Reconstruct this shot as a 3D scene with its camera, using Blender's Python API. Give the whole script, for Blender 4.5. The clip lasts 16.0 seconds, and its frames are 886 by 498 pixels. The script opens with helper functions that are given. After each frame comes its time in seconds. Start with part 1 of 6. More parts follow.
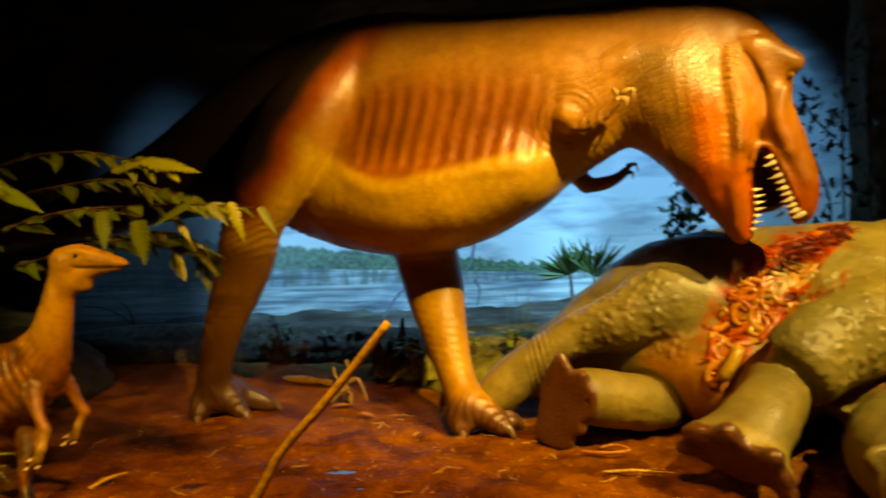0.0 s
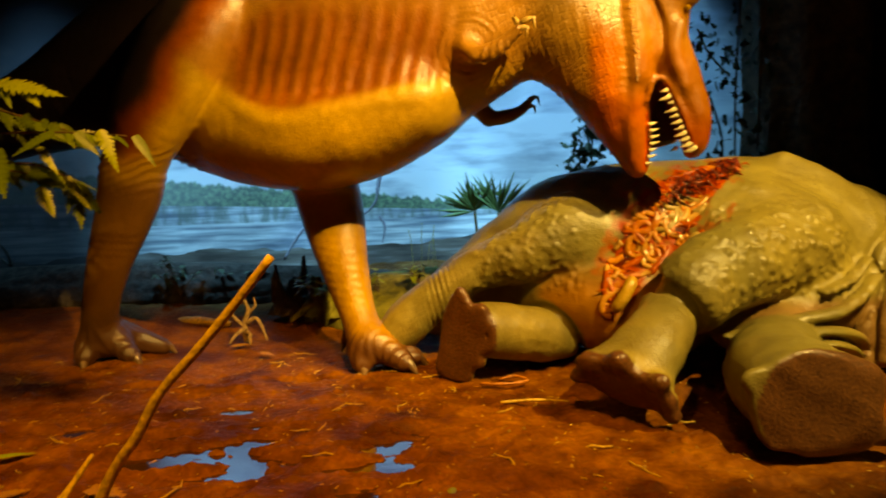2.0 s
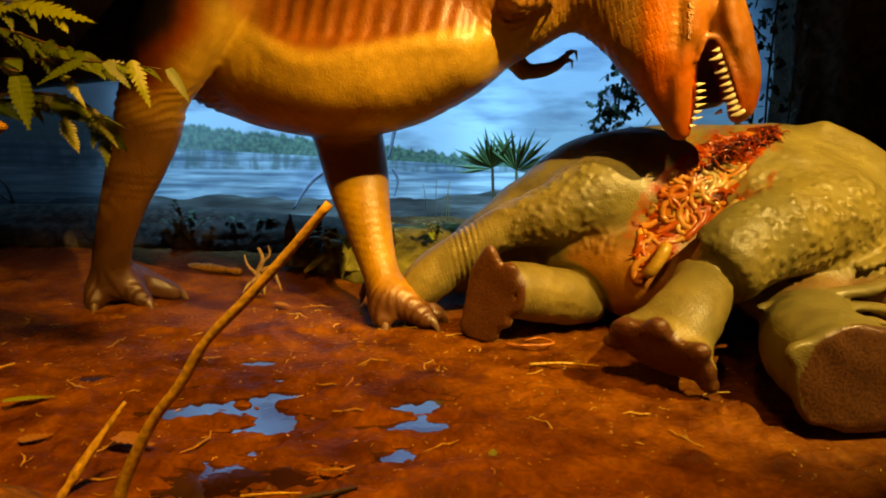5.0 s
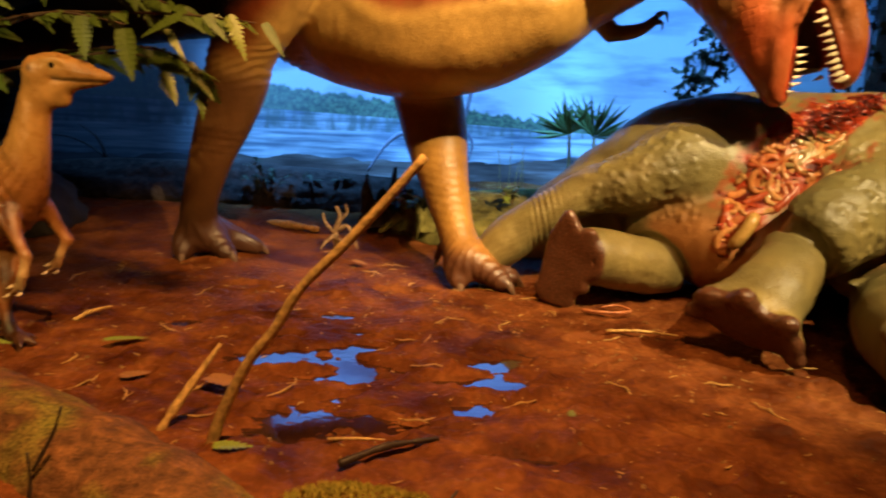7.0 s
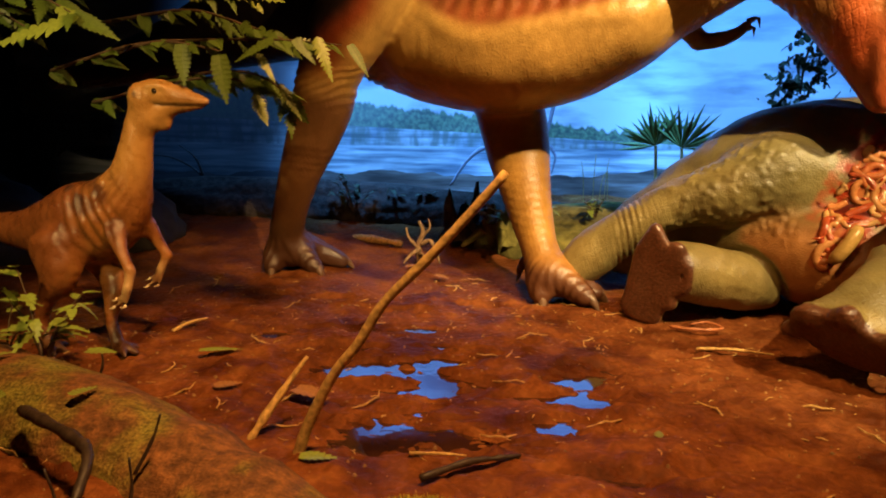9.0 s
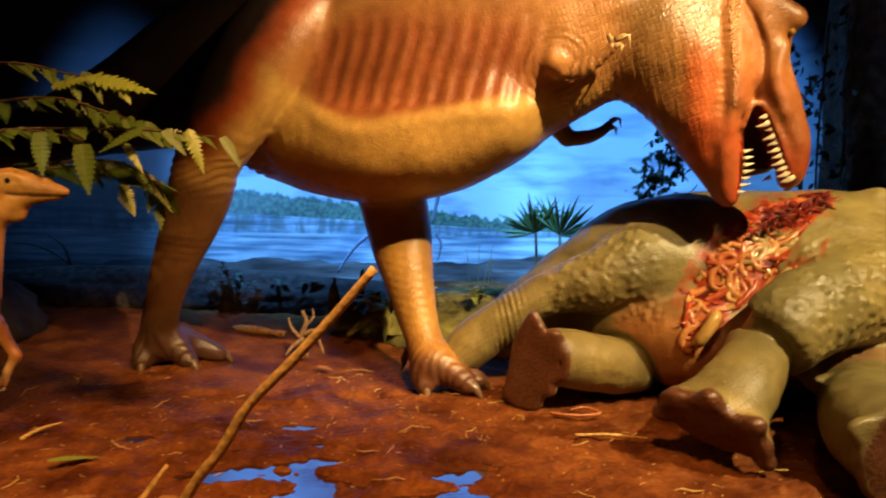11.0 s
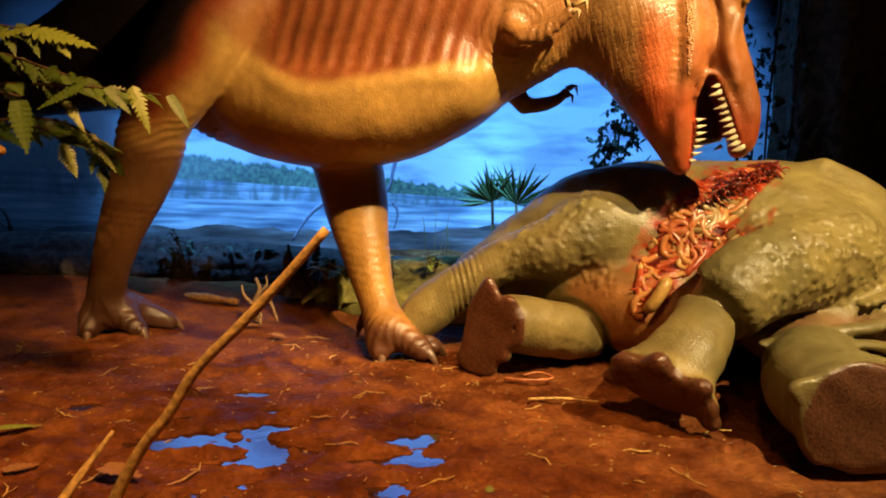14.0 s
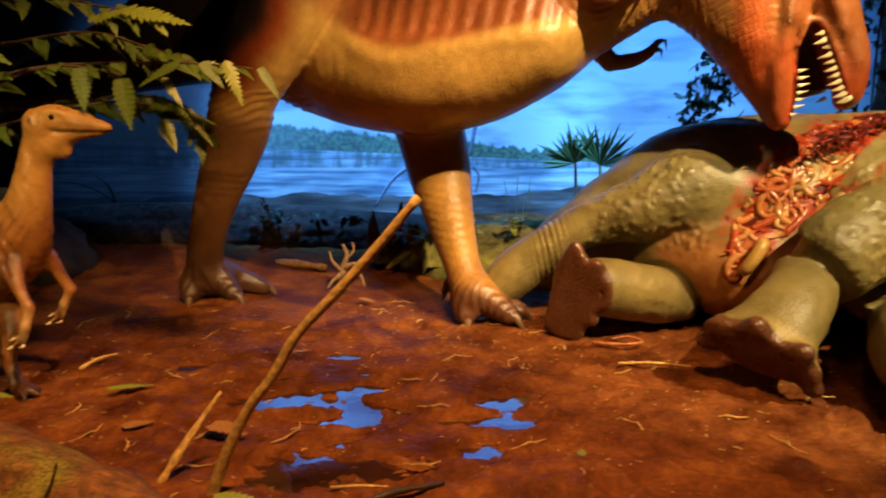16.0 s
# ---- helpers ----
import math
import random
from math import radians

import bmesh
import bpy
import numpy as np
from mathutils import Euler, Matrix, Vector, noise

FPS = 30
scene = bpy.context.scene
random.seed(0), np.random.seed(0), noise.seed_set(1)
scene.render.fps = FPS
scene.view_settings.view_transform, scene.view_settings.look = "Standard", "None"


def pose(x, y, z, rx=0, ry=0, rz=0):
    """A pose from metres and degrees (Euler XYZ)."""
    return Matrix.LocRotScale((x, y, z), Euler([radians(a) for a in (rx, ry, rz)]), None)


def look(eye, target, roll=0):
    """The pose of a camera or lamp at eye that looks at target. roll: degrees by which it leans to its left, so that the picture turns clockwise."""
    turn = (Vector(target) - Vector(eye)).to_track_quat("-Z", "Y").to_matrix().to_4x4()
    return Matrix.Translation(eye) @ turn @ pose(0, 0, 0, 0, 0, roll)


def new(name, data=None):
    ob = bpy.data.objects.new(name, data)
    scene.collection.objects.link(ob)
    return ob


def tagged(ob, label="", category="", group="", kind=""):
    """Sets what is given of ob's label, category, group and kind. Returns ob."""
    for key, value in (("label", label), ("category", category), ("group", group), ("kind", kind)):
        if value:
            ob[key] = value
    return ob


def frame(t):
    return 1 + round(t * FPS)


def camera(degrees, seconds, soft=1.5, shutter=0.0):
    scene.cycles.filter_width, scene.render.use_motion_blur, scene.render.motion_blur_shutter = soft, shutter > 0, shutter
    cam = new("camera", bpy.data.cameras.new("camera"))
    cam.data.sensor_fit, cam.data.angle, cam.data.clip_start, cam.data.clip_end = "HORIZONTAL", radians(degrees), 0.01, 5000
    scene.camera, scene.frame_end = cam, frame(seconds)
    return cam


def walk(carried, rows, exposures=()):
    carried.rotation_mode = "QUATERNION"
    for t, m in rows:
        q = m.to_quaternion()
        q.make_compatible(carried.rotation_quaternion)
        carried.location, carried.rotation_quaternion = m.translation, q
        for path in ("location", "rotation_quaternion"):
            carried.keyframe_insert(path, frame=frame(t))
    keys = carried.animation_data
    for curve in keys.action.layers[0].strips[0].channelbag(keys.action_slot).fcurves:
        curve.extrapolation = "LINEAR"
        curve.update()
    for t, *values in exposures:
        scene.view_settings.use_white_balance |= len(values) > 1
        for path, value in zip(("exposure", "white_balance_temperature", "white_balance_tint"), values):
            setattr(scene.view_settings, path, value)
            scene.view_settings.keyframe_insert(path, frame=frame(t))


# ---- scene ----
cam = camera(64.6, 16.0, 1.9, 0.5)
PATH = [
    (0, (0.314, 0.407, 1.673), (0.157, 2.4, 1.607), -2.0),
    (0.5, (0.35, 0.428, 1.666), (0.447, 2.423, 1.566), -2.2),
    (1, (0.344, 0.447, 1.658), (0.529, 2.431, 1.486), -2.7),
    (1.5, (0.353, 0.462, 1.636), (0.513, 2.442, 1.401), -2.9),
    (2, (0.407, 0.525, 1.626), (0.492, 2.508, 1.38), -1.8),
    (2.5, (0.413, 0.614, 1.615), (0.137, 2.579, 1.361), -3.7),
    (3, (0.239, 0.638, 1.576), (-0.167, 2.559, 1.196), -5.2),
    (3.5, (0.033, 0.594, 1.616), (0.002, 2.548, 1.193), -1.8),
    (4, (0.073, 0.649, 1.641), (0.192, 2.609, 1.263), 1.0),
    (4.2, (0.118, 0.676, 1.633), (0.245, 2.641, 1.283), 1.2),
    (6.3, (0.114, 0.696, 1.563), (0.202, 2.649, 1.138), 0.6),
    (6.5, (0.093, 0.683, 1.571), (0.191, 2.633, 1.137), 1.5),
    (7, (0.005, 0.672, 1.541), (-0.053, 2.618, 1.085), 2.0),
    (7.5, (-0.02, 0.657, 1.546), (-0.253, 2.59, 1.087), 1.5),
    (8, (-0.011, 0.658, 1.546), (-0.281, 2.587, 1.096), 1.2),
    (8.2, (-0.011, 0.655, 1.541), (-0.287, 2.586, 1.099), 1.1),
    (10.3, (0.068, 0.705, 1.572), (-0.19, 2.657, 1.219), -1.7),
    (10.5, (0.072, 0.705, 1.571), (-0.097, 2.675, 1.271), -1.8),
    (11, (0.108, 0.703, 1.598), (0.103, 2.695, 1.411), 1.0),
    (11.5, (0.126, 0.71, 1.574), (0.237, 2.7, 1.411), 2.4),
    (12, (0.124, 0.718, 1.563), (0.28, 2.7, 1.34), 2.7),
    (12.5, (0.127, 0.715, 1.564), (0.243, 2.695, 1.305), 3.2),
    (13, (0.127, 0.713, 1.569), (0.22, 2.695, 1.314), 0.9),
    (13.5, (0.127, 0.719, 1.564), (0.223, 2.701, 1.318), 1.5),
    (14, (0.125, 0.725, 1.559), (0.242, 2.704, 1.294), 1.7),
    (14.5, (0.116, 0.721, 1.562), (0.199, 2.701, 1.292), 1.5),
    (15, (0.119, 0.727, 1.556), (0.18, 2.704, 1.259), 1.1),
    (15.5, (0.113, 0.718, 1.558), (0.136, 2.691, 1.231), 1.1),
    (16, (0.073, 0.726, 1.57), (-0.03, 2.688, 1.198), -0.2),
]
walk(cam, [(t, look(eye, target, roll)) for t, eye, target, roll in PATH],
     [(0, -0.1, 15000, -10), (4.2, -0.1, 15000, -10), (6.3, 0.0, 6500, 10), (16, 0.0, 6500, 10)])

# ---- world and lamps ----
world = bpy.data.worlds.new("dark_hall")
scene.world = world
world.use_nodes = True
world.node_tree.nodes["Background"].inputs[0].default_value = (0.35, 0.42, 0.6, 1)
world.node_tree.nodes["Background"].inputs[1].default_value = 0.034


def spot(name, eye, target, watts, colour, cone, blend=0.6, size=0.12):
    lamp = bpy.data.lights.new(name, "SPOT")
    lamp.energy, lamp.color, lamp.spot_size, lamp.spot_blend, lamp.shadow_soft_size = watts, colour, radians(cone), blend, size
    ob = new(name, lamp)
    ob.matrix_world = look(eye, target)
    return ob


spot("flank_spot", (2.9, 2.2, 5.0), (-0.1, 6.1, 2.0), 3450, (1.0, 0.71, 0.34), 50, 0.6, 0.05)
spot("carcass_spot", (4.3, 2.3, 5.0), (2.5, 5.3, 0.6), 2650, (1.0, 0.75, 0.36), 42, 0.5, 0.05)
spot("left_spot", (-3.3, 1.2, 3.5), (-2.75, 4.5, 0.95), 600, (1.0, 0.68, 0.24), 36, 0.8, 0.06)
spot("ground_spot", (0.6, 1.9, 5.4), (-0.75, 4.1, 0.0), 2350, (1.0, 0.50, 0.16), 66, 0.9, 0.3)
spot("mural_side_spot", (3.35, 7.95, 5.2), (3.8, 9.35, 2.6), 1150, (0.075, 0.335, 0.92), 40, 0.95, 0.2)
for x, watts in ((-4.0, 520), (-2.0, 3700), (0.3, 3600), (2.2, 2900)):
    spot("mural_spot", (x, 7.9, 5.2), (x * 0.97, 9.35, 0.95), watts, (0.088, 0.34, 0.92), 46, 0.85, 0.2)

# ---- building helpers ----
def smoothstep(a, b, x):
    t = np.clip((x - a) / (b - a), 0, 1)
    return t * t * (3 - 2 * t)


def wobble(p, scale, seed=0):
    """Cheap smooth noise of about -1 to 1 from a sum of turned sines, for whole arrays of points."""
    rng = np.random.default_rng(seed)
    total = np.zeros(len(p))
    for _ in range(7):
        way = rng.normal(size=3)
        way *= scale * rng.uniform(0.6, 1.5) / np.linalg.norm(way)
        total += np.sin(p @ way * 6.283 + rng.uniform(0, 6.283) + 1.2 * np.sin(p @ way[[1, 2, 0]] * 4.1))
    return total / 3.2


class Clay:
    """A lump of modelling clay: limbs are melted into one another on a grid, then skinned with quads."""

    def __init__(self, lo, hi, step):
        self.lo, self.step = np.array(lo, float), step
        self.axes = [np.arange(a, b + step, step, dtype=np.float32) for a, b in zip(lo, hi)]
        self.field = np.full([len(a) for a in self.axes], 9.0, np.float32)

    def _window(self, lo, hi):
        cut = [slice(max(0, int((a - o) / self.step)), max(0, int((b - o) / self.step) + 2)) for a, b, o in zip(lo, hi, self.lo)]
        x, y, z = (a[c] for a, c in zip(self.axes, cut))
        return tuple(cut), x[:, None, None], y[None, :, None], z[None, None, :]

    def limb(self, stations, up=(0, 0, 1), melt=0.06, fine=5, carve=False, crease=0.0):
        """stations: rows of x, y, z, half height along up, half width. Smoothly interpolated.
        crease cuts a groove of that radius where the limb meets what is there."""
        s = np.array(stations, float)
        if len(s) > 2:
            pad = np.vstack([2 * s[0] - s[1], s, 2 * s[-1] - s[-2]])
            rows = []
            for n in range(1, len(pad) - 2):
                a, b, c, d = pad[n - 1 : n + 3]
                for u in np.arange(fine) / fine:
                    rows.append(0.5 * (2 * b + (c - a) * u + (2 * a - 5 * b + 4 * c - d) * u * u + (3 * b - a - 3 * c + d) * u**3))
            s = np.vstack([rows, s[-1:]])
            s[:, 3:] = np.maximum(s[:, 3:], 0.008)
        reach = s[:, 3:].max() + melt + 0.06
        cut, x, y, z = self._window(s[:, :3].min(0) - reach, s[:, :3].max(0) + reach)
        if 0 in [x.size, y.size, z.size]:
            return self
        mine = np.full((x.size, y.size, z.size), 9.0, np.float32)
        for a, b in zip(s[:-1], s[1:]):
            ab = b[:3] - a[:3]
            length = np.linalg.norm(ab) + 1e-9
            ahead = ab / length
            u = np.array(up, float) - np.dot(up, ahead) * ahead
            u /= np.linalg.norm(u) + 1e-9
            w = np.cross(ahead, u)
            r = max(a[3:].max(), b[3:].max()) + melt + 0.05
            lo, hi = np.minimum(a[:3], b[:3]) - r, np.maximum(a[:3], b[:3]) + r
            ix = [slice(*np.searchsorted(v.ravel(), (l, h))) for v, l, h in zip((x, y, z), lo, hi)]
            px, py, pz = x[ix[0]] - a[0], y[:, ix[1]] - a[1], z[:, :, ix[2]] - a[2]
            t = np.clip((px * ahead[0] + py * ahead[1] + pz * ahead[2]) / length, 0, 1)
            dx, dy, dz = px - t * ab[0], py - t * ab[1], pz - t * ab[2]
            high, wide = a[3] + (b[3] - a[3]) * t, a[4] + (b[4] - a[4]) * t
            least = np.minimum(high, wide)
            value = np.sqrt(((dx * u[0] + dy * u[1] + dz * u[2]) / high) ** 2 + ((dx * w[0] + dy * w[1] + dz * w[2]) / wide) ** 2
                            + ((dx * ahead[0] + dy * ahead[1] + dz * ahead[2]) / least) ** 2)
            part_of = mine[ix[0], ix[1], ix[2]]
            np.minimum(part_of, (value - 1) * least, out=part_of)
        here = self.field[cut]
        if carve:
            other, here_n = mine, -here
            h = np.maximum(melt - np.abs(here_n - other), 0) / melt
            self.field[cut] = -(np.minimum(here_n, other) - h * h * melt / 4)
        elif crease:
            self.field[cut] = np.maximum(np.minimum(here, mine), (crease - np.sqrt(here * here + mine * mine)) * 0.8)
        else:
            h = np.maximum(melt - np.abs(here - mine), 0) / melt
            self.field[cut] = np.minimum(here, mine) - h * h * melt / 4
        return self

    def ball(self, x, y, z, r, squash=(1, 1, 1), melt=0.06, carve=False):
        reach = r * max(squash) + melt + 0.05
        c = np.array((x, y, z))
        cut, gx, gy, gz = self._window(c - reach, c + reach)
        value = (np.sqrt(((gx - x) / squash[0]) ** 2 + ((gy - y) / squash[1]) ** 2 + ((gz - z) / squash[2]) ** 2) - r) * min(squash)
        here = -self.field[cut] if carve else self.field[cut]
        h = np.maximum(melt - np.abs(here - value), 0) / melt
        out = np.minimum(here, value) - h * h * melt / 4
        self.field[cut] = -out if carve else out
        return self

    def cut(self, at, normal, reach):
        """Slices the clay flat: takes away what lies beyond the plane, within reach of the point."""
        at, n = np.array(at, float), np.array(normal, float)
        n /= np.linalg.norm(n)
        here, x, y, z = self._window(at - reach, at + reach)
        self.field[here] = np.maximum(self.field[here], (x - at[0]) * n[0] + (y - at[1]) * n[1] + (z - at[2]) * n[2])
        return self

    def skin(self, relax=2):
        v = self.field
        inside = v < 0
        n = np.array(v.shape) - 1
        corner = lambda a, i, j, k: a[i : i + n[0], j : j + n[1], k : k + n[2]]  # noqa: E731
        count = sum(corner(inside, i, j, k).astype(np.int8) for i in (0, 1) for j in (0, 1) for k in (0, 1))
        cells = np.argwhere((count > 0) & (count < 8))
        index = np.full(n, -1, np.int64)
        index[tuple(cells.T)] = np.arange(len(cells))
        total, hits = np.zeros((len(cells), 3)), np.zeros(len(cells))
        corners = [(i, j, k) for i in (0, 1) for j in (0, 1) for k in (0, 1)]
        for a in corners:
            for axis in range(3):
                if a[axis]:
                    continue
                b = tuple(c + (m == axis) for m, c in enumerate(a))
                va, vb = v[tuple((cells + a).T)], v[tuple((cells + b).T)]
                cross = (va < 0) != (vb < 0)
                t = np.where(cross, va / np.where(cross, va - vb, 1), 0)
                spot_at = np.array(a, float) + np.eye(3)[axis] * t[:, None]
                total[cross] += spot_at[cross]
                hits[cross] += 1
        verts = (cells + total / hits[:, None]) * self.step + self.lo
        faces = []
        for axis in range(3):
            p, q = (axis + 1) % 3, (axis + 2) % 3
            first = [slice(None)] * 3
            second = [slice(None)] * 3
            first[axis], second[axis] = slice(0, -1), slice(1, None)
            a, b = inside[tuple(first)], inside[tuple(second)]
            for way in (True, False):
                at = np.argwhere((a != b) & (a == way))
                at = at[(at[:, p] > 0) & (at[:, q] > 0) & (at[:, p] < n[p]) & (at[:, q] < n[q])]
                ep, eq = np.eye(3, dtype=int)[p], np.eye(3, dtype=int)[q]
                ring = [at - ep - eq, at - eq, at, at - ep]
                quad = np.stack([index[tuple(r.T)] for r in ring], 1)
                faces.append(quad if way else quad[:, ::-1])
        faces = np.vstack(faces)
        faces = faces[(faces >= 0).all(1)]
        ends = np.vstack([faces[:, [0, 1]], faces[:, [1, 2]], faces[:, [2, 3]], faces[:, [3, 0]]])
        for _ in range(relax):
            mean, deg = np.zeros_like(verts), np.bincount(ends[:, 0], minlength=len(verts)) + 1e-9
            for c in range(3):
                mean[:, c] = np.bincount(ends[:, 0], verts[ends[:, 1], c], len(verts))
            verts = 0.4 * verts + 0.6 * mean / deg[:, None]
        return verts, faces


def outward(verts, faces):
    a, b = verts[faces[:, 2]] - verts[faces[:, 0]], verts[faces[:, 3]] - verts[faces[:, 1]]
    flat = np.cross(a, b)
    total = np.zeros_like(verts)
    for c in range(3):
        for k in range(4):
            total[:, c] += np.bincount(faces[:, k], flat[:, c], len(verts))
    return total / (np.linalg.norm(total, axis=1)[:, None] + 1e-12)


def rope(points, radii, sides=8, cap=True):
    """A tapered tube along points: vertices and faces."""
    pts, verts, faces = [Vector(p) for p in points], [], []
    for n, p in enumerate(pts):
        ahead = (pts[min(n + 1, len(pts) - 1)] - pts[max(n - 1, 0)]).normalized()
        side = ahead.orthogonal().normalized() if n == 0 else (side - ahead * side.dot(ahead)).normalized()
        other = ahead.cross(side)
        for k in range(sides):
            a = 6.28318 * k / sides
            verts.append(tuple(p + (side * math.cos(a) + other * math.sin(a)) * radii[n]))
    for n in range(len(pts) - 1):
        for k in range(sides):
            l = (k + 1) % sides
            faces.append((n * sides + k, n * sides + l, (n + 1) * sides + l, (n + 1) * sides + k))
    if cap:
        faces += [tuple(range(sides))[::-1], tuple((len(pts) - 1) * sides + k for k in range(sides))]
    return verts, faces


def curved(points, n=6):
    """Points of a smooth curve through the given ones."""
    s = np.array(points, float)
    pad = np.vstack([2 * s[0] - s[1], s, 2 * s[-1] - s[-2]])
    rows = []
    for k in range(1, len(pad) - 2):
        a, b, c, d = pad[k - 1 : k + 3]
        for u in np.arange(n) / n:
            rows.append(0.5 * (2 * b + (c - a) * u + (2 * a - 5 * b + 4 * c - d) * u * u + (3 * b - a - 3 * c + d) * u**3))
    return np.vstack([rows, s[-1:]])


class Shape:
    """Gathers pieces with a material slot and a paint colour each, and makes one mesh of them."""

    def __init__(self):
        self.v, self.f, self.slot, self.paint = [], [], [], []

    def add(self, verts, faces, slot=0, paint=(0.5, 0.5, 0.5)):
        base = len(self.v)
        self.v.extend(map(tuple, verts))
        self.f.extend(tuple(base + i for i in face) for face in faces)
        self.slot.extend([slot] * len(faces))
        paint = np.asarray(paint, float)
        paint = np.tile(paint, (len(verts), 1)) if paint.ndim == 1 else paint
        if paint.shape[1] == 3:
            paint = np.c_[paint, np.zeros(len(paint))]
        self.paint.extend(paint.tolist())
        return self

    def make(self, name, materials, parent=None, smooth=True, label=""):
        mesh = bpy.data.meshes.new(name)
        mesh.from_pydata(self.v, [], self.f)
        for m in materials:
            mesh.materials.append(m)
        mesh.polygons.foreach_set("material_index", np.array(self.slot, np.int32))
        mesh.polygons.foreach_set("use_smooth", np.full(len(self.f), smooth))
        layer = mesh.attributes.new("paint", "FLOAT_COLOR", "POINT")
        layer.data.foreach_set("color", np.array(self.paint, np.float32).ravel())
        mesh.update()
        ob = new(name, mesh)
        if parent:
            ob.parent = parent
        if label:
            tagged(ob, label)
        return ob


def mix3(a, b, t):
    return np.asarray(a) + (np.asarray(b) - np.asarray(a)) * np.asarray(t)[:, None]


# ---- materials ----
class Nodes:
    def __init__(self, name):
        self.mat = bpy.data.materials.new(name)
        self.mat.use_nodes = True
        self.tree = self.mat.node_tree
        self.bsdf = self.tree.nodes["Principled BSDF"]

    def node(self, kind, **inputs):
        n = self.tree.nodes.new(kind)
        for key, value in inputs.items():
            n.inputs[key.replace("_", " ")].default_value = value
        return n

    def link(self, a, b):
        self.tree.links.new(a, b)

    def coords(self):
        return self.node("ShaderNodeTexCoord").outputs["Object"]

    def noise(self, scale, detail=4, where=None):
        n = self.node("ShaderNodeTexNoise", Scale=scale, Detail=detail)
        self.link(where or self.coords(), n.inputs["Vector"])
        return n.outputs["Fac"]

    def ramp(self, fac, *stops):
        n = self.node("ShaderNodeValToRGB")
        e = n.color_ramp.elements
        while len(e) < len(stops):
            e.new(0.5)
        for el, (pos, col) in zip(e, stops):
            el.position, el.color = pos, (*col, 1) if len(col) == 3 else col
        self.link(fac, n.inputs[0])
        return n.outputs[0]

    def mix(self, a, b, fac, how="MIX"):
        n = self.tree.nodes.new("ShaderNodeMix")
        n.data_type, n.blend_type = "RGBA", how
        for value, socket in ((fac, n.inputs[0]), (a, n.inputs[6]), (b, n.inputs[7])):
            if isinstance(value, bpy.types.NodeSocket):
                self.link(value, socket)
            else:
                socket.default_value = value if isinstance(value, (int, float)) else (*value, 1)
        return n.outputs[2]

    def bump(self, height, strength, distance=0.02, under=None):
        n = self.node("ShaderNodeBump", Strength=strength, Distance=distance)
        self.link(height, n.inputs["Height"])
        if under:
            self.link(under, n.inputs["Normal"])
        return n.outputs[0]

    def done(self, colour, rough=0.6, normal=None, spec=0.5, metal=0.0):
        for value, key in ((colour, "Base Color"), (rough, "Roughness")):
            if isinstance(value, bpy.types.NodeSocket):
                self.link(value, self.bsdf.inputs[key])
            else:
                self.bsdf.inputs[key].default_value = value if isinstance(value, (int, float)) else (*value, 1)
        if normal:
            self.link(normal, self.bsdf.inputs["Normal"])
        self.bsdf.inputs["Specular IOR Level"].default_value = spec
        self.bsdf.inputs["Metallic"].default_value = metal
        return self.mat


def painted_skin(name, scale=70, bump=0.5, rough=(0.3, 0.55), grain=0.35, hatch=0.0):
    """Painted rubber hide: its colours from the paint layer, pebbly scales and creases as relief.
    The layer's fourth channel says where crossing wrinkles lie."""
    n = Nodes(name)
    paint = n.node("ShaderNodeAttribute")
    paint.attribute_name = "paint"
    where = n.coords()
    cells = n.node("ShaderNodeTexVoronoi", Scale=scale)
    n.link(where, cells.inputs["Vector"])
    fine = n.noise(scale * 2.3, 3, where)
    blot = n.noise(3.5, 5, where)
    mid = n.noise(16, 4, where)
    shade = n.ramp(blot, (0.3, (0.62, 0.58, 0.55)), (0.7, (1.12, 1.1, 1.05)))
    colour = n.mix(paint.outputs["Color"], shade, grain + 0.25, "MULTIPLY")
    colour = n.mix(colour, n.ramp(mid, (0.35, (0.7, 0.66, 0.62)), (0.65, (1.1, 1.1, 1.1))), grain, "MULTIPLY")
    first = n.bump(cells.outputs["Distance"], bump * 0.45, -0.006)
    second = n.bump(fine, bump * 0.3, 0.002, first)
    stretch = n.node("ShaderNodeMapping")
    stretch.inputs["Scale"].default_value = (1.0, 1.0, 0.45)
    n.link(where, stretch.inputs["Vector"])
    crease = n.node("ShaderNodeTexVoronoi", Scale=scale * 0.32)
    crease.feature = "DISTANCE_TO_EDGE"
    n.link(stretch.outputs[0], crease.inputs["Vector"])
    lines = n.ramp(crease.outputs["Distance"], (0.0, (0, 0, 0)), (0.12, (1, 1, 1)))
    third = n.bump(lines, 0.02 + bump * 0.07, 0.004, n.bump(mid, 0.15, 0.01, second))
    if hatch:
        for turn, period, twist in ((20, 0.030, 5.0), (-58, 0.046, 7.0)):
            m = n.node("ShaderNodeMapping")
            m.inputs["Rotation"].default_value = (0, radians(turn), 0)
            n.link(where, m.inputs["Vector"])
            wave = n.node("ShaderNodeTexWave", Scale=0.314 / period, Distortion=twist, Detail=2.0, Detail_Scale=1.2)
            n.link(m.outputs[0], wave.inputs["Vector"])
            groove = n.ramp(wave.outputs["Fac"], (0.0, (0, 0, 0)), (0.35, (1, 1, 1)))
            masked = n.mix((1, 1, 1), groove, paint.outputs["Alpha"])
            third = n.bump(masked, hatch, 0.012, third)
    return n.done(colour, n.ramp(mid, (0.3, (rough[0],) * 3), (0.7, (rough[1],) * 3)), third, 0.45)


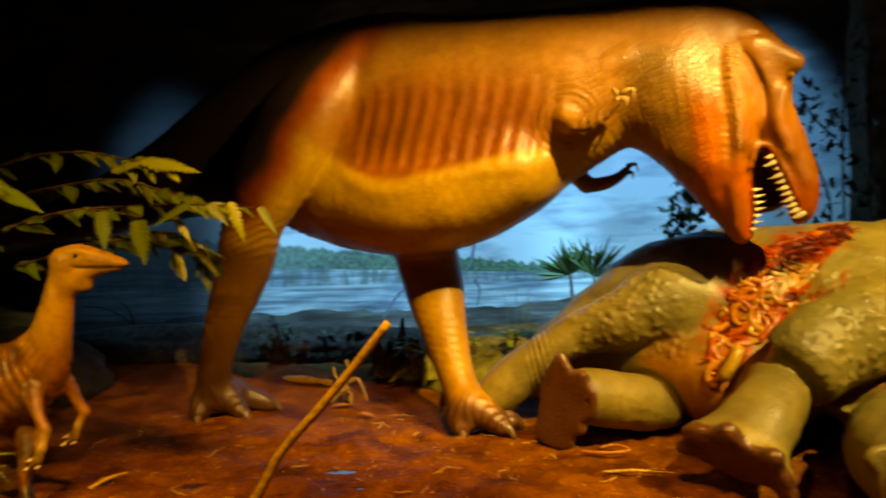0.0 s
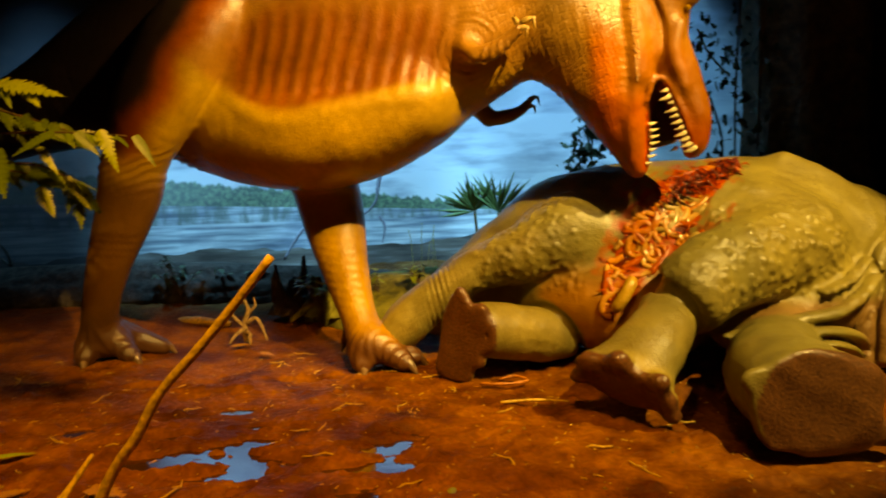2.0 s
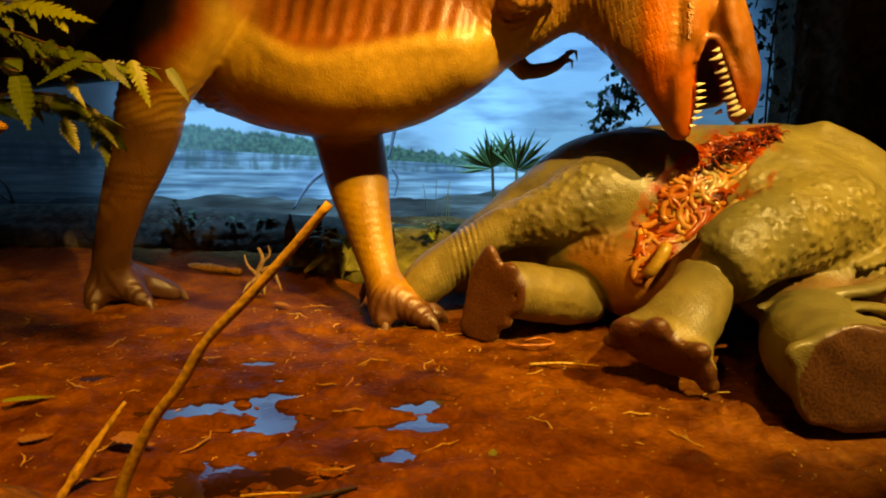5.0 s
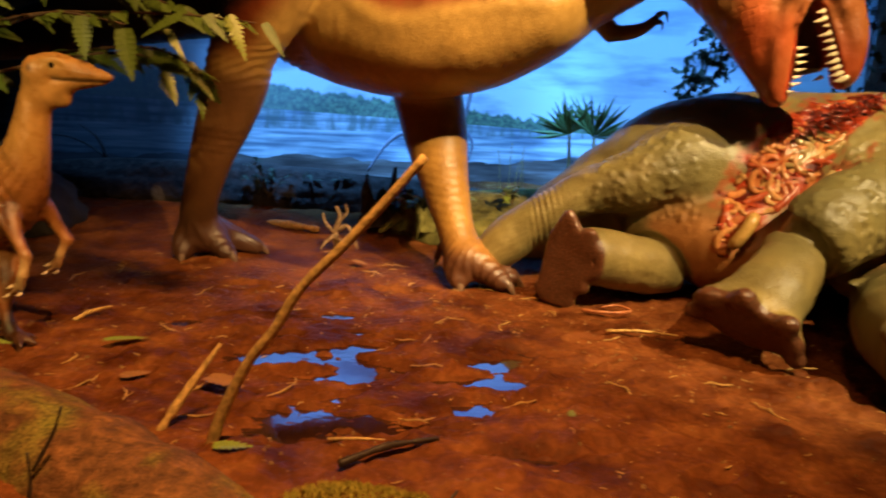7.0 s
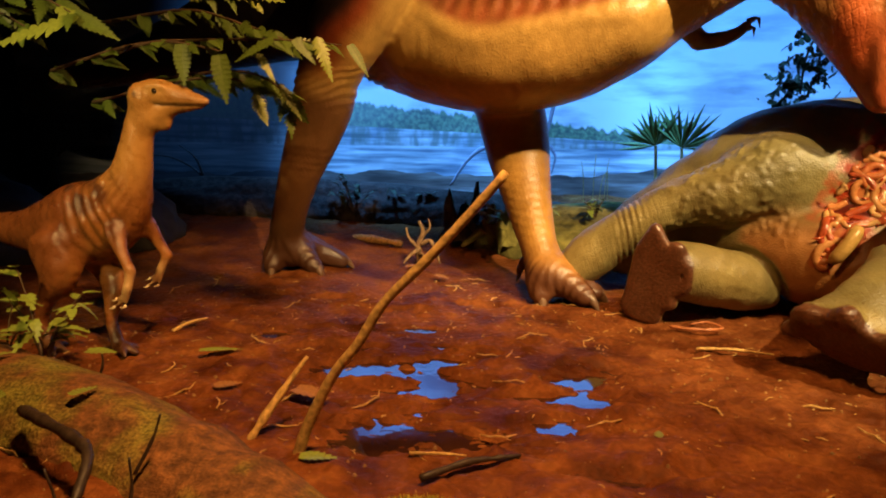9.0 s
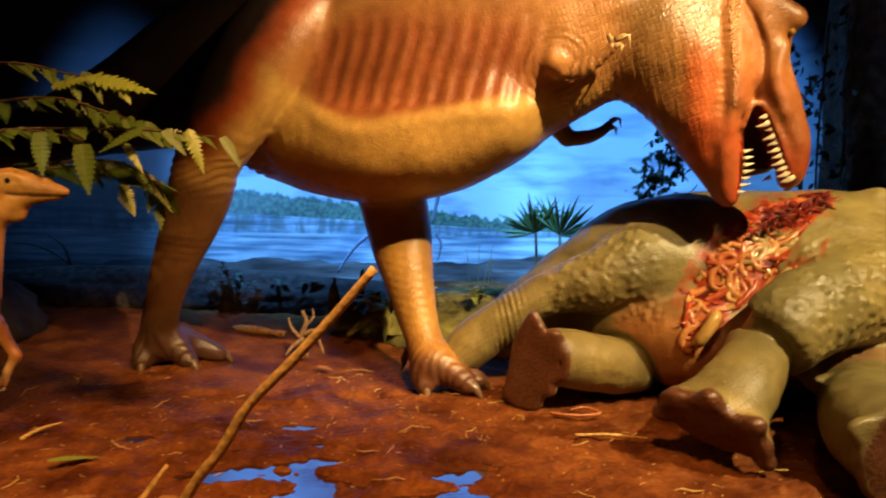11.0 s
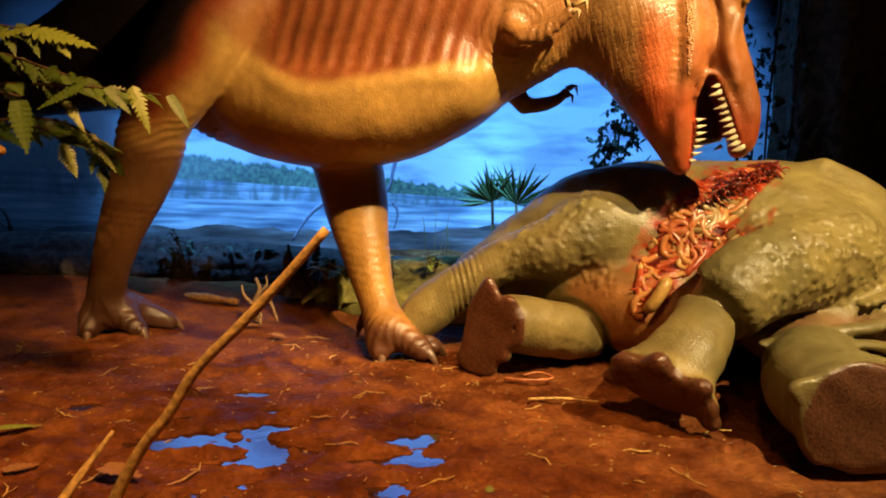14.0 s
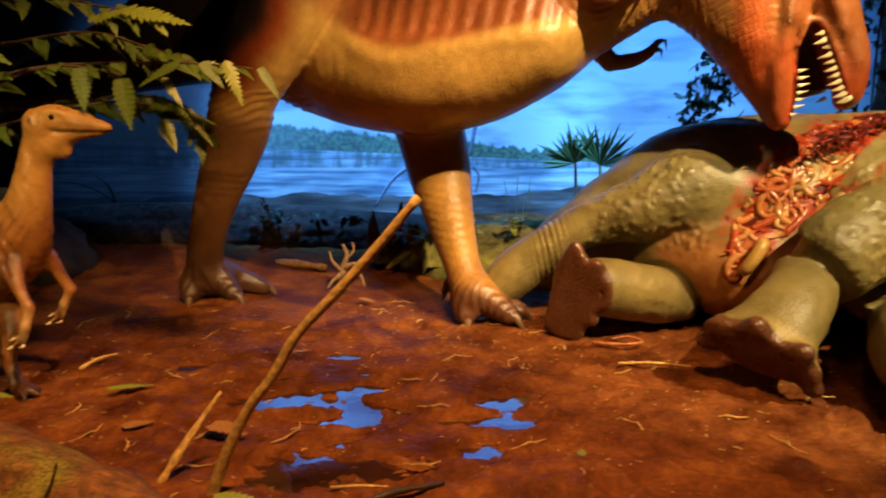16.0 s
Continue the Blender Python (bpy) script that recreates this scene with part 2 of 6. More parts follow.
def plain(name, colour, rough=0.5, scale=20, vary=0.35, bump=0.3, spec=0.5, distance=0.01):
    n = Nodes(name)
    where = n.coords()
    a, b = n.noise(scale, 5, where), n.noise(scale * 0.17, 3, where)
    dark = tuple(c * (1 - vary) for c in colour)
    light = tuple(min(1, c * (1 + vary)) for c in colour)
    base = n.ramp(a, (0.3, dark), (0.7, light))
    base = n.mix(base, n.ramp(b, (0.35, (0.7, 0.7, 0.7)), (0.65, (1.05, 1.05, 1.05))), 0.6, "MULTIPLY")
    return n.done(base, rough, n.bump(a, bump, distance), spec)


HIDE = painted_skin("painted_rubber_hide", 68, 0.55, (0.3, 0.5), 0.45, 0.19)
GREY_HIDE = painted_skin("olive_rubber_hide", 75, 0.8, (0.32, 0.56), 0.5, 0.2)
SMALL_HIDE = painted_skin("small_rubber_hide", 120, 0.7, (0.2, 0.4), 0.5)
TOOTH = plain("tooth_ivory", (0.75, 0.6, 0.38), 0.25, 30, 0.2, 0.1)
CLAW = plain("claw_horn", (0.13, 0.075, 0.045), 0.3, 30, 0.3, 0.2)
FLESH = painted_skin("wet_painted_flesh", 45, 0.35, (0.16, 0.36), 0.5)
CLOT = plain("dark_torn_flesh", (0.14, 0.02, 0.01), 0.3, 40, 0.6, 0.3, 0.4, 0.005)
GUT = plain("wet_gut", (0.78, 0.40, 0.13), 0.13, 20, 0.4, 0.15, 0.6, 0.004)
MUCK = plain("sole_muck", (0.095, 0.036, 0.017), 0.3, 55, 0.4, 0.7, 0.5, 0.008)
EYE = plain("glass_eye", (0.25, 0.12, 0.02), 0.08, 10, 0.1, 0.0)
DARK_EYE = plain("dark_glass_eye", (0.015, 0.01, 0.006), 0.05, 10, 0.1, 0.0)
BARK = plain("bark", (0.10, 0.065, 0.04), 0.85, 9, 0.5, 0.9, 0.2, 0.04)
STICK = plain("stick_wood", (0.50, 0.32, 0.11), 0.6, 40, 0.4, 0.5, 0.3)
BLACK = plain("black_paint", (0.012, 0.012, 0.014), 0.9, 3, 0.2, 0.1, 0.1)


# ---- the large predator statue ----
def cone(tip, base, r, sides=6, bend=(0, 0, 0)):
    """A curved spike from base to tip."""
    b, t = np.array(base, float), np.array(tip, float)
    mid = (b + t) / 2 + np.array(bend)
    return rope([b, (b + mid) / 2 + np.array(bend) * 0.2, mid, t], [r, r * 0.85, r * 0.6, r * 0.06], sides)


def predator():
    ALONG = np.array((0.938, -0.347, 0.0))
    AWAY = np.array((0.347, 0.938, 0.0))
    c = Clay((-6.2, 4.7, -0.1), (2.9, 9.0, 3.8), 0.019)
    # tail, trunk and neck
    c.limb([(-5.9, 8.5, 1.7, 0.1, 0.09), (-4.28, 7.91, 1.95, 0.28, 0.25), (-3.07, 7.46, 2.24, 0.42, 0.36), (-2.15, 7.12, 2.5, 0.64, 0.46),
            (-1.45, 6.87, 2.56, 0.9, 0.56), (-0.76, 6.61, 2.5, 1.04, 0.64), (-0.14, 6.38, 2.47, 0.98, 0.65), (0.43, 6.17, 2.59, 0.79, 0.57),
            (0.87, 6.01, 2.69, 0.645, 0.49), (1.25, 5.87, 2.775, 0.535, 0.4), (1.6, 5.74, 2.79, 0.54, 0.34), (1.9, 5.63, 2.77, 0.46, 0.29)], fine=9)
    # belly sagging below the rib cage
    c.limb([(-0.95, 6.6, 2.06, 0.48, 0.5), (-0.45, 6.42, 1.99, 0.52, 0.60), (0.05, 6.26, 2.02, 0.47, 0.58), (0.45, 6.12, 2.14, 0.40, 0.50)], melt=0.12)
    c.limb([(-0.95, 6.36, 1.98, 0.36, 0.34), (-0.5, 6.19, 1.90, 0.40, 0.40), (0.0, 6.03, 1.93, 0.37, 0.39), (0.45, 5.9, 2.1, 0.33, 0.35)], melt=0.12)
    # cords of muscle from the shoulder up the neck
    c.limb([(1.03, 5.53, 2.745, 0.02, 0.02), (1.17, 5.5, 2.815, 0.04, 0.04), (1.36, 5.49, 2.9, 0.04, 0.04), (1.56, 5.53, 2.985, 0.02, 0.02)], melt=0.035)
    c.limb([(1.06, 5.52, 2.68, 0.02, 0.02), (1.18, 5.49, 2.745, 0.04, 0.04), (1.34, 5.475, 2.83, 0.04, 0.04), (1.52, 5.51, 2.915, 0.02, 0.02)], melt=0.035)
    # throat pouch
    c.limb([(1.5, 5.78, 2.6, 0.38, 0.3), (1.75, 5.68, 2.25, 0.29, 0.27), (1.91, 5.62, 1.92, 0.2, 0.22), (2.02, 5.58, 1.62, 0.10, 0.13)], ALONG, 0.09)
    # skull and upper jaw
    c.limb([(2.0, 5.6, 2.9, 0.25, 0.26), (2.14, 5.55, 2.70, 0.25, 0.29), (2.21, 5.51, 2.42, 0.17, 0.25), (2.325, 5.47, 2.14, 0.145, 0.21),
            (2.41, 5.44, 1.92, 0.115, 0.185), (2.42, 5.44, 1.73, 0.095, 0.145), (2.405, 5.445, 1.66, 0.065, 0.1)], ALONG, 0.05)
    c.limb([(1.6, 5.7, 2.65, 0.4, 0.36), (1.8, 5.62, 2.45, 0.3, 0.33), (1.9, 5.6, 2.1, 0.2, 0.27)], ALONG, 0.1)
    # cheek muscle with its sharp rear edge, and the lower jaw
    c.limb([(1.93, 5.50, 2.72, 0.12, 0.2), (1.99, 5.47, 2.45, 0.14, 0.21), (2.02, 5.47, 2.2, 0.12, 0.19)], ALONG, 0.05)
    c.limb([(1.99, 5.55, 2.4, 0.12, 0.24), (2.0, 5.57, 2.1, 0.112, 0.23), (2.04, 5.56, 1.8, 0.095, 0.19), (2.05, 5.56, 1.54, 0.075, 0.12)], ALONG, 0.05)
    c.limb([(1.88, 5.39, 2.7, 0.03, 0.03), (1.9, 5.37, 2.42, 0.035, 0.035), (1.92, 5.38, 2.14, 0.03, 0.03), (1.95, 5.40, 1.86, 0.025, 0.025), (1.98, 5.46, 1.6, 0.02, 0.02)], ALONG, 0.05)
    # inside of the mouth, set back, its shade painted on further down
    c.limb([(2.14, 5.62, 2.15, 0.12, 0.08), (2.19, 5.62, 1.92, 0.15, 0.07), (2.2, 5.61, 1.74, 0.16, 0.06)], ALONG, 0.03)
    # brow, and the groove from the ear to the corner of the mouth
    c.ball(2.325, 5.32, 2.68, 0.052, (1, 1, 0.8), 0.09)
    c.ball(2.34, 5.57, 2.69, 0.052, (1, 1, 0.8), 0.09)
    c.limb([(2.08, 5.33, 2.83, 0.04, 0.04), (2.21, 5.32, 2.78, 0.042, 0.04), (2.32, 5.32, 2.70, 0.045, 0.045)], (0, 0, 1), 0.1)
    c.limb([(1.99, 5.30, 2.78, 0.012, 0.03), (2.05, 5.28, 2.67, 0.018, 0.045), (2.105, 5.265, 2.53, 0.022, 0.055), (2.13, 5.265, 2.38, 0.022, 0.05), (2.148, 5.29, 2.24, 0.012, 0.03)], ALONG, 0.03, carve=True)
    # fleshy corner of the mouth, and the upper lip
    c.limb([(2.055, 5.38, 2.0, 0.02, 0.025), (2.08, 5.355, 2.11, 0.022, 0.025), (2.125, 5.34, 2.155, 0.022, 0.025), (2.175, 5.32, 2.11, 0.022, 0.025), (2.25, 5.30, 1.96, 0.024, 0.028), (2.32, 5.31, 1.80, 0.026, 0.03), (2.36, 5.33, 1.69, 0.024, 0.028)], ALONG, 0.025)
    c.ball(2.075, 5.31, 2.885, 0.02, (2, 1, 1), 0.03, carve=True)
    c.limb([(2.25, 5.28, 2.5, 0.03, 0.035), (2.21, 5.28, 2.3, 0.03, 0.035), (2.27, 5.28, 2.1, 0.03, 0.03)], ALONG, 0.06)
    # near leg
    c.limb([(-0.83, 6.25, 3.12, 0.26, 0.2), (-1.05, 6.17, 2.85, 0.36, 0.27), (-1.28, 6.13, 2.55, 0.38, 0.3), (-1.53, 6.16, 2.15, 0.335, 0.29), (-1.76, 6.25, 1.76, 0.26, 0.25),
            (-1.85, 6.3, 1.48, 0.255, 0.24), (-1.96, 6.33, 1.2, 0.225, 0.2), (-2.08, 6.35, 0.92, 0.18, 0.17), (-2.2, 6.42, 0.62, 0.15, 0.15), (-2.27, 6.5, 0.4, 0.155, 0.15), (-2.27, 6.56, 0.22, 0.19, 0.18)], ALONG, 0.035)
    # far leg
    c.limb([(-0.6, 6.9, 2.1, 0.4, 0.28), (-0.42, 6.88, 1.65, 0.32, 0.25), (-0.33, 6.8, 1.38, 0.295, 0.24), (-0.25, 6.6, 1.05, 0.26, 0.22), (-0.16, 6.38, 0.72, 0.195, 0.18),
            (-0.06, 6.16, 0.42, 0.148, 0.15), (0.03, 6.02, 0.2, 0.165, 0.16)], ALONG, 0.1)
    toes = (((-2.34, 6.56, 0.22), (-2.39, 6.48, 0.15), (-2.38, 6.40, 0.08)), ((-2.2, 6.54, 0.22), (-2.1, 6.48, 0.15), (-2.0, 6.42, 0.08)),
            ((-2.16, 6.66, 0.2), (-2.0, 6.70, 0.13), (-1.86, 6.74, 0.07)),
            ((-0.0, 6.0, 0.2), (-0.03, 5.95, 0.12), (-0.02, 5.90, 0.07)), ((0.08, 5.99, 0.22), (0.20, 5.91, 0.15), (0.31, 5.83, 0.09)),
            ((0.1, 6.08, 0.2), (0.25, 6.06, 0.13), (0.38, 6.03, 0.07)))
    for a, b, e in toes:
        c.limb([(*a, 0.135, 0.135), (*b, 0.105, 0.10), (*e, 0.075, 0.08)], (0, 0, 1), 0.06)
    c.limb([(-0.05, 6.25, 0.3, 0.05, 0.05), (-0.17, 6.38, 0.22, 0.042, 0.042), (-0.21, 6.42, 0.12, 0.03, 0.03)], (0, 0, 1), 0.03)
    # small arms: the near one bent against the chest, the far one reaching ahead
    c.ball(0.72, 5.86, 2.62, 0.34, (0.95, 0.6, 1.0), 0.14)
    c.limb([(0.74, 5.70, 2.52, 0.12, 0.09), (0.82, 5.58, 2.42, 0.085, 0.08), (0.86, 5.49, 2.36, 0.062, 0.06)], (0, 0, 1), 0.07)
    c.limb([(0.87, 5.47, 2.35, 0.055, 0.05), (1.0, 5.43, 2.37, 0.06, 0.055), (1.12, 5.37, 2.45, 0.044, 0.044), (1.17, 5.34, 2.50, 0.04, 0.04)], (0, 0, 1), 0.02)
    c.limb([(0.85, 6.3, 2.22, 0.11, 0.1), (0.98, 6.3, 2.06, 0.09, 0.08), (1.06, 6.3, 1.97, 0.07, 0.07)], (0, 0, 1), 0.04)
    c.limb([(1.05, 6.3, 1.96, 0.062, 0.06), (1.22, 6.28, 1.98, 0.056, 0.05), (1.33, 6.27, 2.03, 0.045, 0.045), (1.38, 6.27, 2.08, 0.04, 0.04)], (0, 0, 1), 0.02)
    verts, faces = c.skin(3)
    side = outward(verts, faces)
    x, z = verts[:, 0], verts[:, 2]
    # distance along the trunk and how much a spot faces the near side
    s = verts @ ALONG
    near = -(verts @ AWAY)
    trunk = smoothstep(1.55, 1.8, z)
    facing = -(side @ AWAY)
    # ribs under the hide
    rib_zone = smoothstep(-0.95, -0.7, x) * smoothstep(0.95, 0.7, x) * smoothstep(2.05, 2.2, z) * smoothstep(2.9, 2.5, z) * smoothstep(0.15, 0.5, facing)
    oval = smoothstep(1.08, 0.72, ((x - 0.0) / 0.98) ** 2 + ((z - 0.05 * x - 2.42) / 0.56) ** 2)
    rib_zone = rib_zone * oval
    ribs = np.cos((x - 0.22 * z + 0.05 * (z - 2.4) ** 2 + 0.012 * np.sin(9 * z)) * 6.283 / 0.128)
    push = 0.006 * rib_zone * ribs - 0.02 * rib_zone
    # fold between belly and flank, neck wrinkles, knee creases
    fold = z - (2.03 + 0.85 * np.maximum(-0.5 - x, 0) ** 2 + 0.17 * np.maximum(x + 0.4, 0))
    belly_zone = smoothstep(-1.1, -0.8, x) * smoothstep(1.0, 0.8, x) * smoothstep(0.1, 0.4, facing)
    push += belly_zone * 0.016 * np.exp(-((fold + 0.06) / 0.08) ** 2)
    push += belly_zone * smoothstep(0.0, -0.1, fold) * 0.004 * wobble(verts * np.array((2.2, 1, 0.7)), 0.9, 17)
    neck_zone = smoothstep(0.95, 1.15, x) * smoothstep(1.95, 1.75, x) * smoothstep(1.9, 2.1, z)
    push += neck_zone * 0.0016 * np.clip(0.5 + 0.9 * wobble(verts, 1.2, 6), 0, 2) * np.sin((s + 0.12 * z + 0.05 * wobble(verts, 0.9, 7)) * 6.283 / 0.08)
    # folds hanging under the throat, rings round the elbow
    throat = smoothstep(0.85, 1.0, x) * smoothstep(1.75, 1.6, x) * smoothstep(-0.3, -0.75, side[:, 2]) * smoothstep(1.95, 2.1, z)
    push += throat * np.clip(0.0035 + 0.003 * wobble(verts, 1.1, 13), 0, 0.007) * np.sin((s + 0.25 * z + 0.035 * wobble(verts, 1.2, 12)) * 6.283 / 0.06)
    round_elbow = np.linalg.norm(verts - np.array((0.84, 5.52, 2.40)), axis=1)
    push += 0.006 * np.exp(-((round_elbow - 0.2) / 0.08) ** 2) * np.sin(round_elbow * 6.283 / 0.048)
    knee = np.exp(-((z - 1.62) / 0.13) ** 2) * smoothstep(-1.2, -1.5, x)
    push += knee * np.clip(0.009 + 0.007 * wobble(verts, 1.6, 14), 0, 0.018) * np.sin((z - 0.35 * x + 0.035 * wobble(verts, 2.2, 15)) * 6.283 / 0.062)
    ankle = np.exp(-((z - 1.05) / 0.12) ** 2) * smoothstep(-1.5, -1.7, x) + np.exp(-((z - 0.75) / 0.3) ** 2) * smoothstep(-0.5, -0.4, x) * smoothstep(0.5, 0.3, x)
    push += ankle * 0.0022 * np.sin((z + 0.12 * x) * 6.283 / 0.06)
    # rear edge of the jaw, standing proud of the neck with a crease behind it
    jaw_line = np.interp(z, (1.9, 2.13, 2.33, 2.53, 2.72, 2.85), (1.945, 1.925, 1.91, 1.892, 1.885, 1.90))
    jaw_zone = smoothstep(0.2, 0.5, facing) * smoothstep(1.85, 2.1, z) * smoothstep(2.86, 2.74, z)
    push += jaw_zone * (0.018 * smoothstep(-0.02, 0.025, x - jaw_line) * smoothstep(0.2, 0.05, x - jaw_line) - 0.012 * np.exp(-((x - jaw_line + 0.035) / 0.022) ** 2))
    # row of beads along the rear edge of the jaw
    beads = np.exp(-((s - (1.895 * 0.938 - 5.38 * 0.347)) / 0.03) ** 2) * smoothstep(5.55, 5.45, verts[:, 1]) * smoothstep(2.0, 2.15, z) * smoothstep(2.85, 2.7, z) * smoothstep(1.8, 1.9, x)
    push += beads * (0.01 + 0.007 * np.sin(z * 6.283 / 0.05))
    low = smoothstep(0.40, 0.25, z) * smoothstep(0.02, 0.08, z)
    push += low * 0.005 * np.sin((x * 0.6 - verts[:, 1] + 0.02 * wobble(verts, 2.5, 16)) * 6.283 / 0.058)
    push += (0.004 * wobble(verts, 1.6, 3) + 0.0015 * wobble(verts, 6, 4)) * (1 - 0.75 * belly_zone)
    verts = verts + side * push[:, None]
    # paint: gold belly, rust flank, dark rear, darker near shin and feet, red round the jaws
    gold, rust, tan, brown, dark, red = (0.45, 0.262, 0.066), (0.23, 0.056, 0.016), (0.33, 0.145, 0.042), (0.14, 0.05, 0.018), (0.10, 0.05, 0.025), (0.36, 0.05, 0.012)
    blot = wobble(verts, 1.3, 9)
    paint = mix3(tan, gold, smoothstep(0.08, -0.06, fold + 0.02 * blot) * smoothstep(1.35, 1.0, x))
    # underside shade put into the paint: downward-facing hide goes brown
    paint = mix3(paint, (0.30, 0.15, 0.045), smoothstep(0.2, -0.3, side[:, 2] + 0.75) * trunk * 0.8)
    flank = smoothstep(-1.1, -0.85, x) * smoothstep(0.9, 0.5, x) * smoothstep(-0.02, 0.07, fold) * smoothstep(3.0, 2.6, z + 0.1 * x)
    # rib shading put into the paint: crests lighter, grooves rustier
    paint = mix3(paint, rust, flank * np.clip(0.85 - 0.12 * ribs, 0, 1) * smoothstep(0.0, 0.4, facing) * (0.25 + 0.75 * oval))
    # rear thigh and tail: red to black paint, with shade put into it
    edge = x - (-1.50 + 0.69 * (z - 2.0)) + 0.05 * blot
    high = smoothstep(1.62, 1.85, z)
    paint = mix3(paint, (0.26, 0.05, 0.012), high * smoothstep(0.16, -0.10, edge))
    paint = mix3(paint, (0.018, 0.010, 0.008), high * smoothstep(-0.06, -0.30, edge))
    # near shin darker than the far one, feet darker towards the ground
    shin = smoothstep(1.75, 1.45, z) * np.maximum(smoothstep(-1.4, -1.55, x), 0)
    paint = mix3(paint, (0.095, 0.037, 0.015), shin * 0.9)
    paint = mix3(paint, (0.32, 0.17, 0.036), smoothstep(1.6, 1.45, z) * smoothstep(-0.8, -0.6, x) * smoothstep(0.8, 0.6, x))
    paint = mix3(paint, (0.22, 0.09, 0.024), smoothstep(0.6, 0.2, z) * smoothstep(-0.6, -0.4, x) * 0.7)
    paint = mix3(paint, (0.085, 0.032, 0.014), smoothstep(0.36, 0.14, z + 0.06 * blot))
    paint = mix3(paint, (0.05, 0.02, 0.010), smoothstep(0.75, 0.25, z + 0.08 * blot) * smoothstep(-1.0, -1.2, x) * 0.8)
    nape = smoothstep(1.1, 1.4, x) * smoothstep(1.82, 1.68, x) * smoothstep(2.2, 2.4, z) * smoothstep(2.95, 2.8, z)
    paint = mix3(paint, (0.17, 0.09, 0.026), nape * np.clip(0.65 + 0.25 * blot, 0, 1))
    head = smoothstep(1.75, 2.0, x) * smoothstep(1.4, 1.5, z)
    paint = mix3(paint, (0.25, 0.068, 0.018), head * 0.85 * smoothstep(2.75, 2.25, z + 0.5 * np.maximum(x - 2.1, 0)))
    paint = mix3(paint, (0.28, 0.105, 0.028), head * 0.8 * smoothstep(2.25, 2.6, z))
    jaw = smoothstep(0.16, 0.04, np.abs(s - (1.78 * 0.938 - 5.42 * 0.347))) * smoothstep(2.65, 2.3, z) * smoothstep(1.5, 1.7, z)
    paint = mix3(paint, (0.42, 0.075, 0.016), jaw * 0.75)
    paint = mix3(paint, red, smoothstep(2.1, 1.6, z + 0.12 * blot) * smoothstep(1.5, 1.75, x) * 0.7)
    # mouth shade put into the paint: the recess goes near black
    inside = smoothstep(2.10, 2.13, x) * smoothstep(2.33, 2.30, x) * smoothstep(2.2, 2.16, z) * smoothstep(5.5, 5.56, verts[:, 1] + 0.37 * (x - 2.15))
    paint = mix3(paint, (0.02, 0.004, 0.003), inside)
    lips = np.exp(-((s - (2.17 * 0.938 - 5.34 * 0.347 + 0.36 * (2.05 - z))) / 0.025) ** 2) * smoothstep(2.15, 2.05, z) * smoothstep(2.1, 2.15, x)
    paint = mix3(paint, (0.35, 0.03, 0.012), lips * 0.8)
    for ends, width in ((((2.185, 5.335, 2.10), (2.35, 5.33, 1.66)), 0.045), (((2.10, 5.42, 1.9), (2.09, 5.45, 1.55)), 0.05)):
        p, q = np.array(ends[0]), np.array(ends[1])
        along = np.clip((verts - p) @ (q - p) / ((q - p) @ (q - p)), 0, 1)
        gum = smoothstep(width, width * 0.5, np.linalg.norm(verts - p - along[:, None] * (q - p), axis=1) + 0.006 * blot)
        paint = mix3(paint, (0.46, 0.045, 0.015), gum * 0.85)
    # far arm darker than the near one
    far_arm = smoothstep(0.93, 0.98, x) * smoothstep(6.17, 6.21, verts[:, 1]) * smoothstep(2.2, 2.1, z)
    paint = mix3(paint, dark, far_arm * 0.8)
    hatched = np.clip(smoothstep(0.75, 1.0, x) * smoothstep(1.9, 1.7, x) + 0.4 * knee + 0.1 * smoothstep(1.75, 1.9, x), 0, 1) * smoothstep(1.7, 1.95, z + 0.3 * smoothstep(1.5, 1.8, x))
    hatched = np.maximum(hatched, 0.1 * belly_zone + 0.4 * ankle.clip(0, 1))
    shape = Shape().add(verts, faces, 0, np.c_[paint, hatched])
    # teeth of both jaws
    rng = random.Random(5)
    for n in range(11):
        u = n / 10
        at = np.array((2.175 + 0.17 * u + 0.02 * math.sin(3.1 * u), 5.315 - 0.03 * u + 0.03 * u * u, 2.08 - 0.41 * u))
        long = (0.06, 0.10, 0.055, 0.105, 0.085, 0.10, 0.09, 0.105, 0.09, 0.085, 0.065)[n]
        tip = at + np.array((-0.85, 0.02, -0.42)) * long
        shape.add(*cone(tip, at + np.array((0.03, 0.015, 0.015)), 0.027, 8, (0.004, 0, -0.012)), 1)
    for n in range(7):
        u = n / 6
        at = np.array((2.26 + 0.09 * u, 5.585 + 0.0 * u, 1.98 - 0.30 * u))
        shape.add(*cone(at + np.array((-0.06, 0, -0.03)), at, 0.018, 6), 1)
    for n in range(7):
        u = n / 6
        at = np.array((2.105 + 0.02 * math.sin(3.1 * u), 5.40 + 0.06 * u, 1.84 - 0.27 * u))
        shape.add(*cone(at + np.array((0.032, -0.012, 0.015)) * rng.uniform(0.6, 1.3), at - np.array((0.03, 0, 0)), 0.015, 7), 1)
    # pale beads of hide down the rear edge of the jaw
    bead = bmesh.new()
    bmesh.ops.create_icosphere(bead, subdivisions=1, radius=1)
    ball_v, ball_f = np.array([v.co for v in bead.verts]), [[v.index for v in f.verts] for f in bead.faces]
    bead.free()
    shown = np.flatnonzero((facing > 0.15) & (x > 1.8) & (x < 2.1) & (z > 1.6))
    for n in range(400):
        u = (n // 4) / 100
        bz = 2.84 - 0.72 * u + rng.uniform(-0.004, 0.004)
